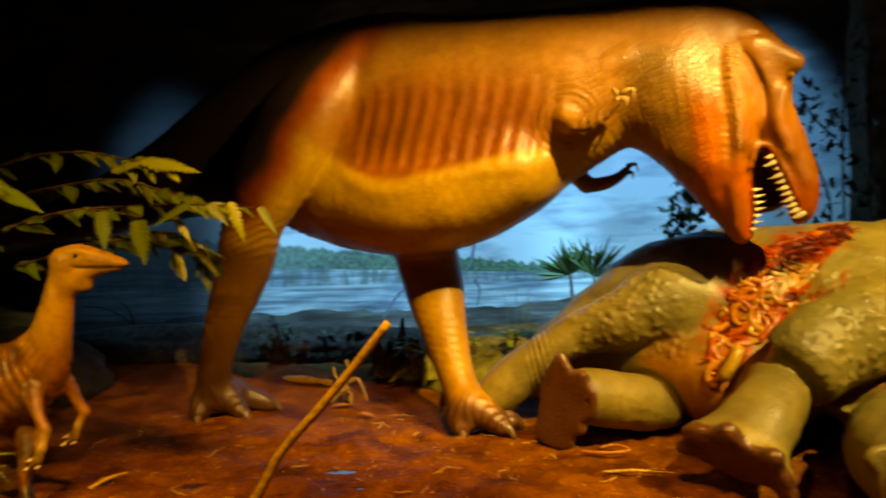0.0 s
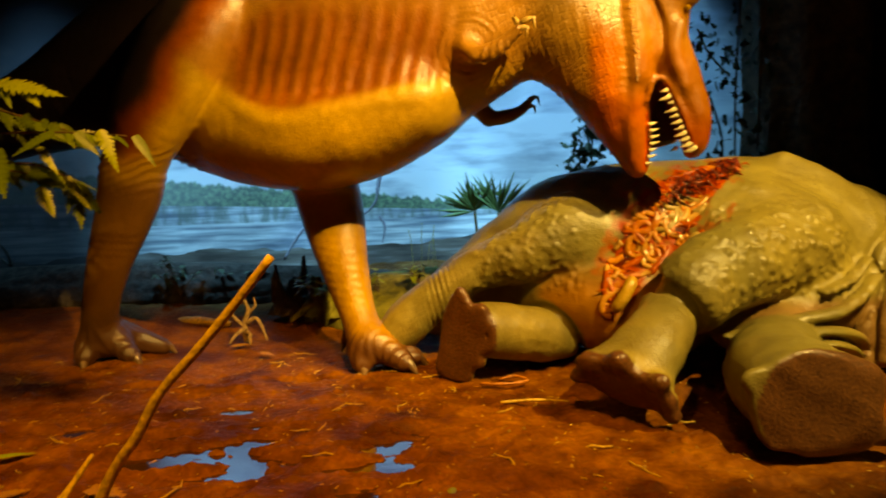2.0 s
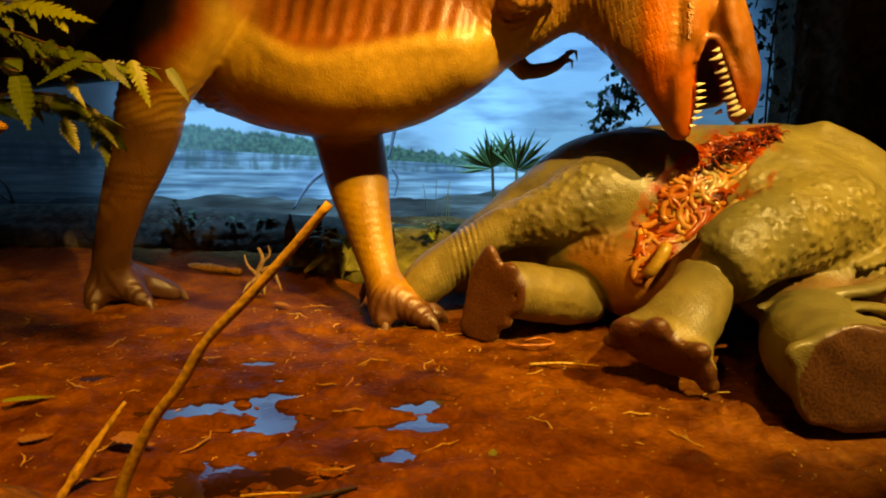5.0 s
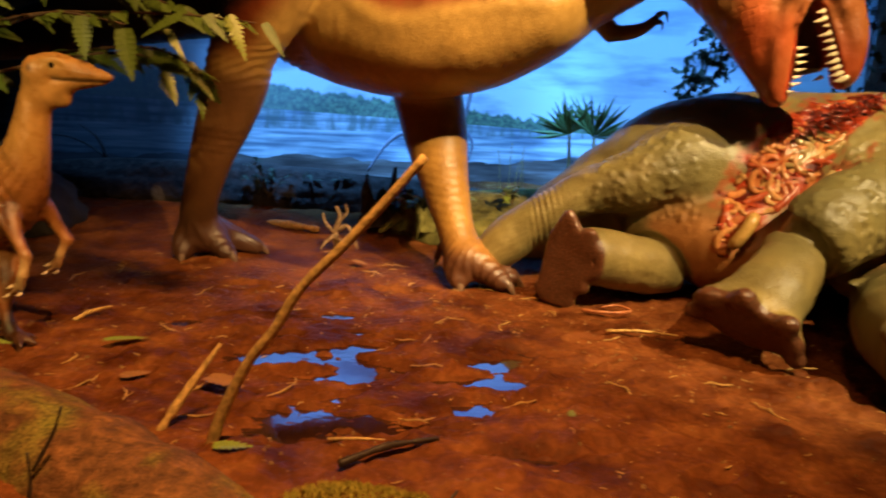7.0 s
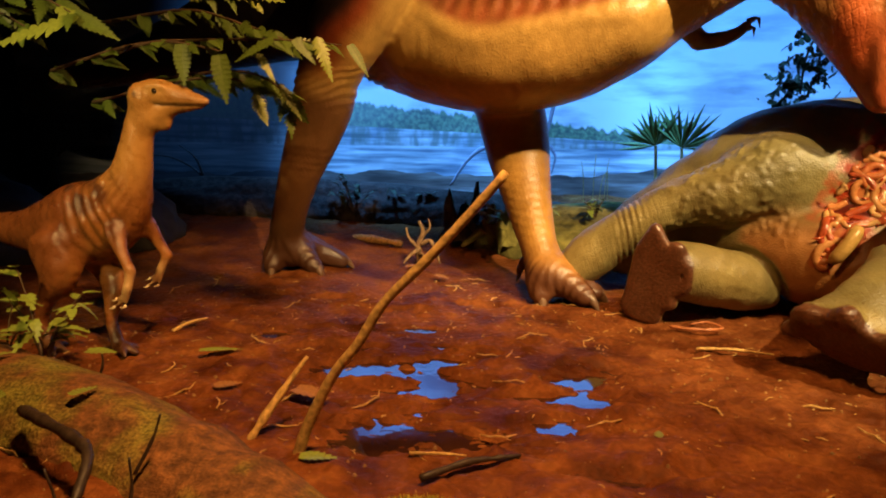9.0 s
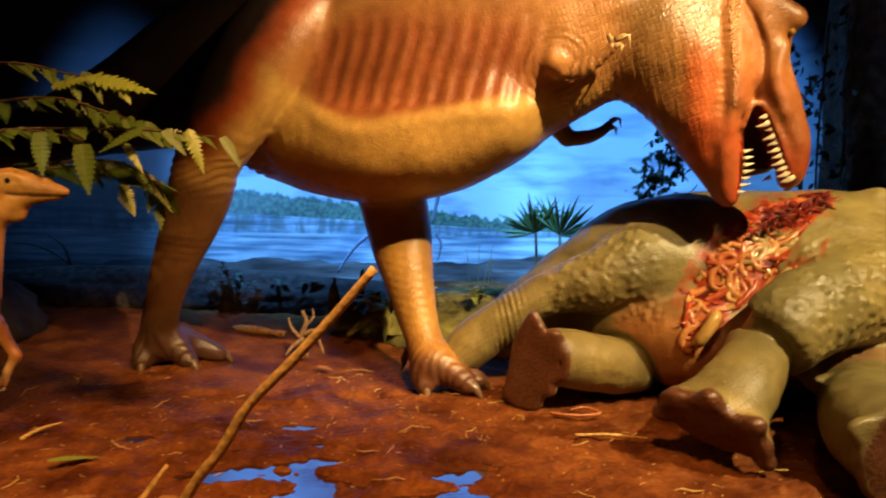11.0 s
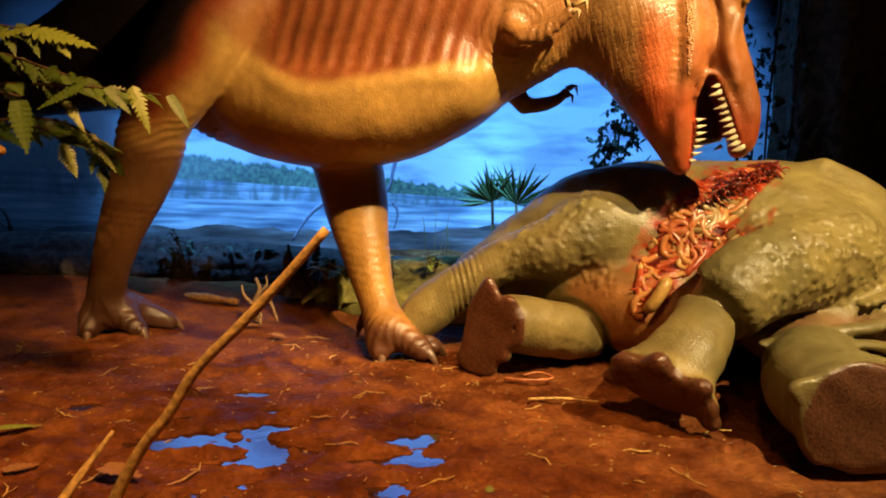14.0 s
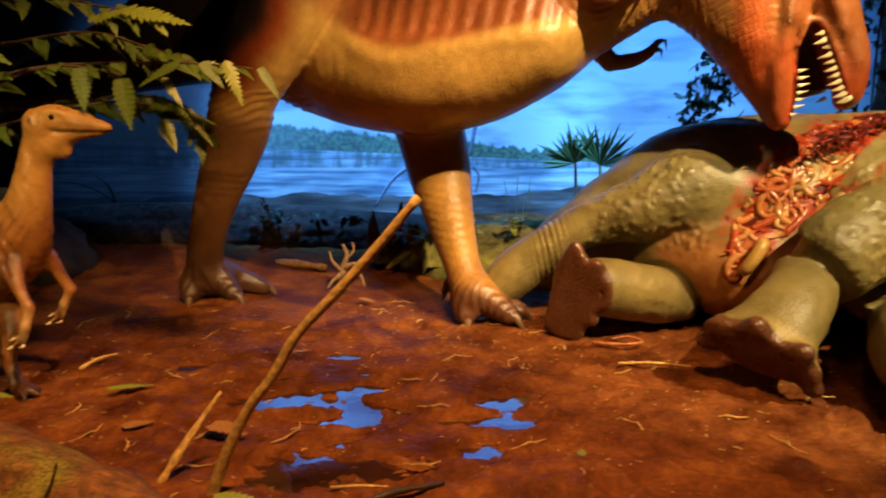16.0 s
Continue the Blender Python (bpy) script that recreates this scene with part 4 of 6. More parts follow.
# ---- the small dinosaur ----
def small_dinosaur():
    c = Clay((-4.7, 3.9, -0.05), (-1.8, 5.2, 1.75), 0.0115)
    c.limb([(-4.5, 4.9, 0.82, 0.02, 0.02), (-3.9, 4.75, 0.74, 0.06, 0.05), (-3.4, 4.64, 0.70, 0.12, 0.1), (-3.1, 4.58, 0.73, 0.195, 0.14), (-2.88, 4.53, 0.775, 0.25, 0.17), (-2.70, 4.5, 0.82, 0.24, 0.16),
            (-2.56, 4.48, 0.93, 0.20, 0.14), (-2.475, 4.46, 1.08, 0.14, 0.105), (-2.42, 4.45, 1.25, 0.10, 0.08), (-2.385, 4.45, 1.4, 0.08, 0.065), (-2.345, 4.45, 1.52, 0.075, 0.065)], fine=5, melt=0.03)
    c.limb([(-2.36, 4.45, 1.54, 0.085, 0.07), (-2.27, 4.45, 1.555, 0.085, 0.07), (-2.17, 4.445, 1.548, 0.074, 0.06), (-2.06, 4.44, 1.53, 0.052, 0.045), (-1.97, 4.44, 1.514, 0.028, 0.026)], melt=0.04)
    c.limb([(-2.25, 4.45, 1.47, 0.05, 0.045), (-2.14, 4.445, 1.475, 0.03, 0.035), (-2.0, 4.44, 1.49, 0.016, 0.018)], melt=0.02)
    c.limb([(-2.31, 4.45, 1.42, 0.075, 0.05), (-2.25, 4.45, 1.405, 0.06, 0.034), (-2.205, 4.45, 1.385, 0.035, 0.02)], melt=0.05)
    # thighs, shins, feet
    c.limb([(-2.95, 4.40, 0.68, 0.2, 0.1), (-2.93, 4.36, 0.5, 0.13, 0.09), (-3.02, 4.36, 0.36, 0.06, 0.06), (-3.1, 4.37, 0.2, 0.04, 0.04), (-3.05, 4.35, 0.06, 0.035, 0.035)], (1, 0, 0), 0.05)
    c.limb([(-2.85, 4.6, 0.65, 0.16, 0.1), (-2.72, 4.56, 0.46, 0.1, 0.08), (-2.68, 4.5, 0.33, 0.065, 0.06), (-2.675, 4.44, 0.2, 0.038, 0.038), (-2.62, 4.40, 0.07, 0.036, 0.036)], (1, 0, 0), 0.05)
    for foot in ((-3.04, 4.34), (-2.61, 4.39)):
        for dx, dy in ((0.13, -0.02), (0.1, -0.09), (0.09, 0.06)):
            c.limb([(foot[0], foot[1], 0.05, 0.03, 0.03), (foot[0] + dx * 0.6, foot[1] + dy * 0.6, 0.04, 0.024, 0.024), (foot[0] + dx, foot[1] + dy, 0.02, 0.013, 0.014)], melt=0.02)
    # arms
    arms = (((-2.53, 4.35, 0.77), (-2.47, 4.30, 0.66), (-2.41, 4.27, 0.56), (-2.415, 4.24, 0.46)), ((-2.45, 4.55, 0.77), (-2.39, 4.56, 0.67), (-2.34, 4.56, 0.59), (-2.38, 4.54, 0.51)))
    for a, b, e, h in arms:
        c.limb([(*a, 0.06, 0.05), (*b, 0.036, 0.034), (*e, 0.03, 0.03)], (1, 0, 0), 0.04)
        c.limb([(*e, 0.03, 0.03), (*h, 0.026, 0.026)], (1, 0, 0), 0.02)
        for dx, dz in ((-0.07, -0.06), (-0.02, -0.1), (-0.09, -0.11)):
            c.limb([(*h, 0.02, 0.02), (h[0] + dx * 0.4, h[1], h[2] + dz * 0.6, 0.014, 0.014), (h[0] + dx, h[1], h[2] + dz, 0.008, 0.008)], (1, 0, 0), 0.015)
    c.limb([(-2.29, 4.392, 1.6, 0.012, 0.012), (-2.22, 4.388, 1.603, 0.014, 0.012), (-2.16, 4.398, 1.585, 0.01, 0.01)], melt=0.02)
    verts, faces = c.skin(2)
    side = outward(verts, faces)
    x, y, z = verts.T
    ribs = smoothstep(-3.0, -2.85, x) * smoothstep(-2.46, -2.54, x) * smoothstep(0.60, 0.70, z) * smoothstep(1.08, 0.98, z) * smoothstep(0.1, 0.5, -side[:, 1])
    push = ribs * np.clip(0.003 + 0.0035 * wobble(verts, 2.0, 57), 0, 0.008) * np.sin((x + 0.45 * z - 0.5 * (z - 0.85) ** 2 + 0.012 * wobble(verts, 3, 60)) * 6.283 / 0.075)
    fold_zone = np.exp(-(((x + 2.56) / 0.10) ** 2 + ((z - 1.0) / 0.10) ** 2)) * smoothstep(0.1, 0.5, -side[:, 1])
    push += fold_zone * 0.009 * np.sin((x - 0.6 * z + 0.02 * wobble(verts, 3, 59)) * 6.283 / 0.055)
    slit = np.exp(-((z - (1.492 + 0.05 * np.maximum(-2.1 - x, 0))) / 0.007) ** 2) * smoothstep(-2.28, -2.24, x)
    push += -0.008 * slit + 0.002 * wobble(verts, 6, 51) + 0.0015 * wobble(verts, 14, 52)
    verts = verts + side * push[:, None]
    blot = wobble(verts, 4, 53)
    paint = mix3((0.24, 0.095, 0.026), (0.36, 0.19, 0.055), smoothstep(0.9, 1.2, z))
    mottle = wobble(verts, 8, 58)
    paint = mix3(paint, (0.14, 0.05, 0.016), smoothstep(0.1, 0.7, mottle) * smoothstep(1.05, 0.9, z) * smoothstep(-2.45, -2.6, x) * 0.7)
    paint = mix3(paint, (0.10, 0.035, 0.013), smoothstep(-0.1, 0.7, side[:, 2] + 0.5 * blot) * smoothstep(1.2, 1.0, z) * smoothstep(0.6, 0.75, z) * 0.9)
    paint = mix3(paint, (0.17, 0.055, 0.018), smoothstep(-2.72, -2.92, x + 0.05 * blot) * 0.85)
    paint = mix3(paint, (0.045, 0.022, 0.015), smoothstep(0.15, 0.55, wobble(verts, 7, 56)) * smoothstep(-2.55, -2.7, x) * smoothstep(0.82, 0.95, z + 0.25 * (x + 2.75)) * 0.8)
    paint = mix3(paint, (0.42, 0.27, 0.13), smoothstep(0.6, 0.5, z) * smoothstep(-2.6, -2.5, x))
    paint = mix3(paint, (0.05, 0.02, 0.012), slit * 0.7)
    paint = mix3(paint, (0.09, 0.04, 0.018), smoothstep(0.22, 0.08, z))
    paint = mix3(paint, (0.04, 0.02, 0.01), np.exp(-(((x + 2.36) / 0.012) ** 2 + ((z - 1.555) / 0.018) ** 2)))
    paint = mix3(paint, (0.55, 0.36, 0.12), np.exp(-(((x + 2.24) / 0.05) ** 2 + ((z - 1.578) / 0.028) ** 2)) * 0.6)
    shape = Shape().add(verts, faces, 0, paint)
    ball_mesh = bmesh.new()
    bmesh.ops.create_icosphere(ball_mesh, subdivisions=2, radius=0.021)
    for ey in (4.394, 4.504):
        shape.add([v.co + Vector((-2.24, ey, 1.574)) for v in ball_mesh.verts], [[v.index for v in f.verts] for f in ball_mesh.faces], 1)
    ball_mesh.free()
    for a, b, e, h in arms:
        for dx, dz in ((-0.07, -0.06), (-0.02, -0.1), (-0.09, -0.11)):
            tip = np.array((h[0] + dx, h[1], h[2] + dz))
            shape.add(*cone(tip + np.array((-0.035, -0.005, -0.012)), tip, 0.009, 6, (0, 0, -0.008)), 2)
    ob = shape.make("small_dinosaur_statue", [SMALL_HIDE, DARK_EYE, TOOTH])
    ob.location = (0.05, 0, 0)
    return tagged(ob, "small tan two-legged dinosaur statue with blotched back watching", "dinosaur statue")


small_dinosaur()


# ---- ground ----
DIPS = ((-0.98, 4.44, 0.40, 0.19), (-0.64, 4.36, 0.32, 0.16), (-0.62, 4.62, 0.17, 0.06), (0.31, 4.54, 0.20, 0.13), (-0.62, 3.70, 0.38, 0.17), (-0.35, 3.62, 0.2, 0.08),
        (0.05, 3.90, 0.15, 0.06), (0.24, 4.19, 0.22, 0.05), (0.38, 3.97, 0.12, 0.06), (-0.08, 4.2, 0.12, 0.05), (0.3, 3.42, 0.2, 0.06), (-0.76, 5.20, 0.14, 0.04), (-0.64, 4.89, 0.13, 0.05),
        (-0.43, 5.84, 0.2, 0.04), (0.13, 5.19, 0.11, 0.04), (-1.19, 5.09, 0.18, 0.05), (-1.1, 4.74, 0.13, 0.05), (-0.1, 4.95, 0.1, 0.03), (-1.78, 4.93, 0.18, 0.06))
PRINTS = random.Random(3)
PRINT_MARKS = [(PRINTS.uniform(-2.4, 2.6), PRINTS.uniform(3.0, 6.2), PRINTS.uniform(0.09, 0.22), PRINTS.uniform(0.04, 0.09), PRINTS.uniform(-0.5, 0.5)) for _ in range(46)]


def ground_height(x, y):
    p = np.c_[x, y, 0 * x]
    h = 0.020 * wobble(p, 0.55, 61) + 0.011 * wobble(p, 1.6, 62) + 0.007 * wobble(p, 3.6, 63) + 0.004 * wobble(p, 8, 64)
    h = np.where(h > 0.03, 0.03 + (h - 0.03) * 0.5, h)
    h = np.maximum(h, -0.012)
    ragged = wobble(p * np.array((0.5, 1.5, 1)), 3.2, 65) + 0.5 * wobble(p * np.array((0.5, 1.8, 1)), 8, 66)
    ragged = np.clip(ragged + 0.5 * wobble(p * np.array((0.7, 1.6, 1)), 15, 69), -1.2, 1.2)
    for cx, cy, a, b in DIPS:
        r = ((x - cx) / a) ** 2 + ((y - cy) / b) ** 2
        h = h - (0.047 + 0.6 * np.maximum(h, 0)) * np.exp(-r * (0.9 + 0.5 * ragged)) + 0.021 * ragged * np.exp(-((r - 0.7) / 0.9) ** 2)
    for cx, cy, a, b, turn in PRINT_MARKS:
        u, v = (x - cx) * math.cos(turn) + (y - cy) * math.sin(turn), (y - cy) * math.cos(turn) - (x - cx) * math.sin(turn)
        r = (u / a) ** 2 + (v / b) ** 2
        h = np.maximum(h - 0.022 * np.exp(-r * r), np.minimum(h, -0.022)) + 0.010 * np.exp(-((r - 1.7) / 0.7) ** 2)
    # bank of earth towards the rear, hollow beside the big sole
    rear = smoothstep(6.9, 8.2, y + 0.25 * np.sin(x * 1.3)) * (0.18 + 0.2 * smoothstep(-1.3, 0.2, x) * smoothstep(2.2, 1.2, x))
    h = h + rear
    h = h + 0.06 * smoothstep(5.2, 6.4, y) * smoothstep(-1.4, -2.2, x) * smoothstep(-5, -3, x) * 0.5
    h = h - 0.16 * smoothstep(2.02, 2.2, x + 0.22 * (y - 4.4) + 0.03 * np.sin(y * 17)) * smoothstep(5.6, 5.2, y) * smoothstep(3.75, 4.1, y) * smoothstep(3.4, 3.0, x)
    return h


def ground():
    xs = np.r_[np.arange(-7.0, -2.9, 0.045), np.arange(-2.9, 3.1, 0.018), np.arange(3.1, 7.2, 0.045)]
    ys = np.r_[np.arange(1.9, 2.9, 0.03), np.arange(2.9, 6.4, 0.015), np.arange(6.4, 9.4, 0.03)]
    gx, gy = np.meshgrid(xs, ys, indexing="ij")
    h = ground_height(gx.ravel(), gy.ravel()).reshape(gx.shape)
    rng = np.random.default_rng(67)
    # trodden clods and crumbs
    for cx, cy, r in zip(rng.uniform(-2.9, 3.1, 5200), rng.uniform(2.9, 6.4, 5200), 0.012 + 0.045 * rng.random(5200) ** 3):
        i0, i1, j0, j1 = *np.searchsorted(xs, (cx - r, cx + r)), *np.searchsorted(ys, (cy - r, cy + r))
        d = ((gx[i0:i1, j0:j1] - cx) ** 2 + (gy[i0:i1, j0:j1] - cy) ** 2) / (r * r)
        low = h[i0:i1, j0:j1]
        h[i0:i1, j0:j1] = np.where(low < -0.026, low, low + 0.28 * r * np.clip(1 - d, 0, 1))
    v = np.c_[gx.ravel(), gy.ravel(), h.ravel()]
    n, m = len(xs), len(ys)
    i, j = np.meshgrid(np.arange(n - 1), np.arange(m - 1), indexing="ij")
    k = (i * m + j).ravel()
    quads = np.c_[k, k + m, k + m + 1, k + 1]
    mesh = bpy.data.meshes.new("ground")
    mesh.from_pydata(v.tolist(), [], quads.tolist())
    mesh.polygons.foreach_set("use_smooth", np.full(len(quads), True))
    mesh.materials.append(mud_material())
    ob = new("ground", mesh)
    return tagged(ob, "wet reddish-brown trodden mud floor of the diorama", "ground", kind="structure")


def mud_material():
    n = Nodes("wet_mud")
    where = n.coords()
    big, mid, fine, grit = n.noise(0.9, 4, where), n.noise(5, 6, where), n.noise(28, 6, where), n.noise(120, 3, where)
    base = n.ramp(mid, (0.3, (0.10, 0.028, 0.008)), (0.55, (0.19, 0.064, 0.017)), (0.75, (0.26, 0.105, 0.030)))
    base = n.mix(base, n.ramp(big, (0.35, (0.62, 0.5, 0.45)), (0.65, (1.1, 1.0, 0.95))), 0.8, "MULTIPLY")
    base = n.mix(base, n.ramp(fine, (0.4, (0.72, 0.7, 0.68)), (0.62, (1.15, 1.15, 1.15))), 0.7, "MULTIPLY")
    base = n.mix(base, (0.42, 0.24, 0.09), n.ramp(grit, (0.70, (0, 0, 0)), (0.76, (0.5, 0.5, 0.5))))
    # soaked dark patches
    pool = n.ramp(n.noise(1.7, 5, where), (0.50, (0, 0, 0)), (0.62, (1, 1, 1)))
    base = n.mix(base, n.mix(base, (0.52, 0.44, 0.42), 1.0, "MULTIPLY"), pool)
    # lowest mud is soaked: darker and smoother
    place = n.node("ShaderNodeSeparateXYZ")
    n.link(where, place.inputs[0])
    soak = n.ramp(place.outputs["Z"], (0.0, (0, 0, 0)), (0.04, (1, 1, 1)))
    rough = n.mix(n.ramp(mid, (0.35, (0.42, 0.42, 0.42)), (0.6, (0.75, 0.75, 0.75))), (0.2, 0.2, 0.2), 0.15)
    first = n.bump(mid, 0.5, 0.04)
    second = n.bump(fine, 0.9, 0.016, first)
    third = n.bump(grit, 0.8, 0.006, second)
    rough = n.mix(rough, n.ramp(fine, (0.5, (0.75, 0.75, 0.75)), (0.68, (0.16, 0.16, 0.16))), 0.5)
    rough = n.mix(rough, (0.24, 0.24, 0.24), n.mix((0, 0, 0), pool, 0.5))
    return n.done(base, rough, third, 0.1)


ground()
far_floor = bmesh.new()
bmesh.ops.create_cube(far_floor, size=1, matrix=Matrix.LocRotScale((0, -1.9, -0.1), None, (14.2, 7.6, 0.16)))
mesh = bpy.data.meshes.new("hall_floor")
far_floor.to_mesh(mesh)
mesh.materials.append(BLACK)
tagged(new("floor", mesh), "dark hall floor on the visitors' side", "floor", kind="structure")


def water():
    n = Nodes("puddle_water")
    n.bsdf.inputs["IOR"].default_value = 1.9
    ripple = n.noise(14, 2)
    return n.done((0.035, 0.012, 0.007), 0.03, n.bump(ripple, 0.05, 0.01), 1.0)


WATER = water()


def puddle_water():
    """One sheet of standing water; the mud rises through it everywhere but in the dips."""
    bm = bmesh.new()
    bmesh.ops.create_grid(bm, x_segments=2, y_segments=2, size=1, matrix=Matrix.LocRotScale((-0.6, 4.4, -0.03), None, (1.5, 1.15, 1)))
    mesh = bpy.data.meshes.new("puddle_water")
    bm.to_mesh(mesh)
    bm.free()
    mesh.materials.append(WATER)
    return tagged(new("water", mesh), "shallow puddles in the mud mirroring the painted sky", "water", kind="structure")


puddle_water()


# ---- walls round the diorama ----
def slab(name, size, at, material, label, bevel=0.0, turn=0):
    bm = bmesh.new()
    bmesh.ops.create_cube(bm, size=1, matrix=Matrix.LocRotScale(None, None, size))
    mesh = bpy.data.meshes.new(name)
    bm.to_mesh(mesh)
    bm.free()
    mesh.materials.append(material)
    ob = new(name, mesh)
    ob.matrix_world = pose(*at, 0, 0, turn)
    return tagged(ob, label, name.split("_")[0], kind="structure")


def mural_material():
    """A lake painted on plaster: cloudy sky, far trees with their mirror image, pale water, dark near shore."""
    n = Nodes("painted_lake")
    where = n.node("ShaderNodeNewGeometry").outputs["Position"]
    place = n.node("ShaderNodeSeparateXYZ")
    n.link(where, place.inputs[0])
    x, z = place.outputs["X"], place.outputs["Z"]

    def math_node(kind, a, b):
        m = n.tree.nodes.new("ShaderNodeMath")
        m.operation = kind
        for value, socket in ((a, m.inputs[0]), (b, m.inputs[1])):
            if isinstance(value, bpy.types.NodeSocket):
                n.link(value, socket)
            else:
                socket.default_value = value
        return m.outputs[0]

    def stretched(sx, sz, scale, detail):
        m = n.node("ShaderNodeMapping")
        m.inputs["Scale"].default_value = (sx, 0, sz)
        n.link(where, m.inputs["Vector"])
        return n.noise(scale, detail, m.outputs[0])

    height = n.node("ShaderNodeMapRange", From_Min=0.0, From_Max=4.0)
    n.link(z, height.inputs["Value"])
    # sky darkens upwards, the wall's dim top put into the paint
    sky = n.ramp(height.outputs[0], (0.28, (0.86, 0.88, 0.9)), (0.45, (0.68, 0.72, 0.78)), (0.62, (0.38, 0.43, 0.50)), (0.82, (0.12, 0.14, 0.18)))
    cloud = stretched(0.35, 1.6, 2.2, 6)
    sky = n.mix(sky, (0.22, 0.26, 0.34), n.ramp(cloud, (0.47, (0, 0, 0)), (0.62, (0.85, 0.85, 0.85))))
    sky = n.mix(sky, (0.92, 0.92, 0.92), n.ramp(stretched(0.5, 1.2, 1.4, 5), (0.52, (0, 0, 0)), (0.75, (0.6, 0.6, 0.6))))
    # tree line, taller towards one side
    tops = stretched(3.2, 0.6, 3.0, 6)
    slope = math_node("MULTIPLY", x, -0.06)
    edge = math_node("ADD", math_node("ADD", math_node("MULTIPLY", tops, 0.26), 1.13), math_node("MULTIPLY", slope, 1.6))
    woods = n.ramp(math_node("SUBTRACT", edge, z), (0.0, (0, 0, 0)), (0.035, (0.92, 0.92, 0.92)))
    leaf = n.ramp(stretched(6, 6, 3, 4), (0.38, (0.03, 0.07, 0.035)), (0.66, (0.20, 0.32, 0.14)))
    haze = n.ramp(math_node("MULTIPLY", x, -0.25), (0.15, (0, 0, 0)), (0.8, (0.4, 0.4, 0.4)))
    leaf = n.mix(leaf, (0.45, 0.52, 0.5), haze)
    colour = n.mix(sky, leaf, woods)
    # water
    lake = n.ramp(stretched(0.5, 7, 2.2, 5), (0.36, (0.26, 0.32, 0.38)), (0.5, (0.6, 0.66, 0.7)), (0.62, (0.95, 0.96, 0.97)))
    lake = n.mix(lake, n.mix(lake, (0.35, 0.4, 0.48), 1.0, "MULTIPLY"), n.ramp(stretched(0.6, 1.6, 1.3, 4), (0.46, (0, 0, 0)), (0.6, (0.8, 0.8, 0.8))))
    glints = stretched(2.5, 0.9, 3.5, 5)
    mirror = math_node("MULTIPLY", math_node("GREATER_THAN", z, 0.95), n.ramp(glints, (0.42, (0, 0, 0)), (0.6, (1, 1, 1))))
    lake = n.mix(lake, (0.16, 0.20, 0.16), math_node("MULTIPLY", mirror, 0.7))
    wet = math_node("LESS_THAN", z, math_node("ADD", math_node("MULTIPLY", x, -0.044), 1.08))
    colour = n.mix(colour, lake, wet)
    # near shore with grey driftwood streaks
    shore = n.ramp(stretched(0.5, 4.5, 2.4, 6), (0.36, (0.10, 0.075, 0.065)), (0.52, (0.22, 0.165, 0.14)), (0.68, (0.42, 0.37, 0.34)))
    line = math_node("ADD", math_node("ADD", math_node("MULTIPLY", stretched(0.8, 0.3, 1.6, 3), 0.34), 0.46), math_node("MULTIPLY", x, 0.015))
    near = math_node("LESS_THAN", z, line)
    colour = n.mix(colour, shore, near)
    # unlit end of the wall: its shade put into the paint with a ragged edge
    end_shade = math_node("ADD", math_node("MULTIPLY", x, -0.4), math_node("MULTIPLY", stretched(1, 1, 0.8, 4), 0.5))
    colour = n.mix(colour, (0.06, 0.066, 0.08), n.ramp(math_node("SUBTRACT", end_shade, 0.9), (0.38, (0, 0, 0)), (0.85, (0.78, 0.78, 0.78))))
    return n.done(colour, 0.75, n.bump(n.noise(40, 3, where), 0.08, 0.005), 0.2)


slab("wall_back", (15, 0.2, 6.0), (0, 9.45, 2.6), mural_material(), "wall painted with a lake, far woods and cloudy sky")
for n, (pts, r) in enumerate((([(0.03, 1.75), (0.05, 1.6), (0.0, 1.37), (-0.05, 1.15), (-0.2, 1.0)], 0.035), ([(0.0, 0.98), (0.06, 0.86), (0.05, 0.75), (0.02, 0.64)], 0.022),
                              ([(-0.3, 1.0), (-0.6, 0.98), (-0.86, 0.92), (-1.05, 0.74), (-1.22, 0.47)], 0.04))):
    line = curved([(x, 0, z) for x, z in pts], 5)
    v, f = rope(line, np.linspace(r, r * 0.3, len(line)), 6)
    v = [(x, 0.15 * y + 9.348, z) for x, y, z in v]
    Shape().add(v, f).make("painted_shape", [plain("painted_grey", (0.3, 0.28, 0.33), 0.8, 20, 0.2, 0.05, 0.1)], bpy.data.objects["wall_back"])
    bpy.data.objects["wall_back"].children[-1].matrix_parent_inverse = pose(0, 9.45, 2.6).inverted()

slab("wall_left", (0.2, 15.4, 6.0), (-7.2, 1.8, 2.6), BLACK, "dark painted side wall")
slab("wall_right", (0.2, 15.4, 6.0), (7.2, 1.8, 2.6), BLACK, "dark painted side wall")
slab("wall_front", (14.2, 0.2, 6.0), (0, -5.8, 2.6), BLACK, "dark wall behind the visitors")
slab("ceiling", (15, 15.6, 0.2), (0, 1.8, 5.7), BLACK, "black painted ceiling of the hall")


# ---- stick and log in front ----
def limb_object(name, points, radii, material, label, category, sides=10, rough=0.0, seed=1, group=""):
    pts = curved(points, 6)
    r = np.interp(np.linspace(0, 1, len(pts)), np.linspace(0, 1, len(radii)), radii)
    rng = np.random.default_rng(seed)
    r = r * (1 + rough * rng.normal(size=len(r)))
    v, f = rope(pts, r, sides)
    ob = Shape().add(v, f).make(name, [material])
    return tagged(ob, label, category, group)


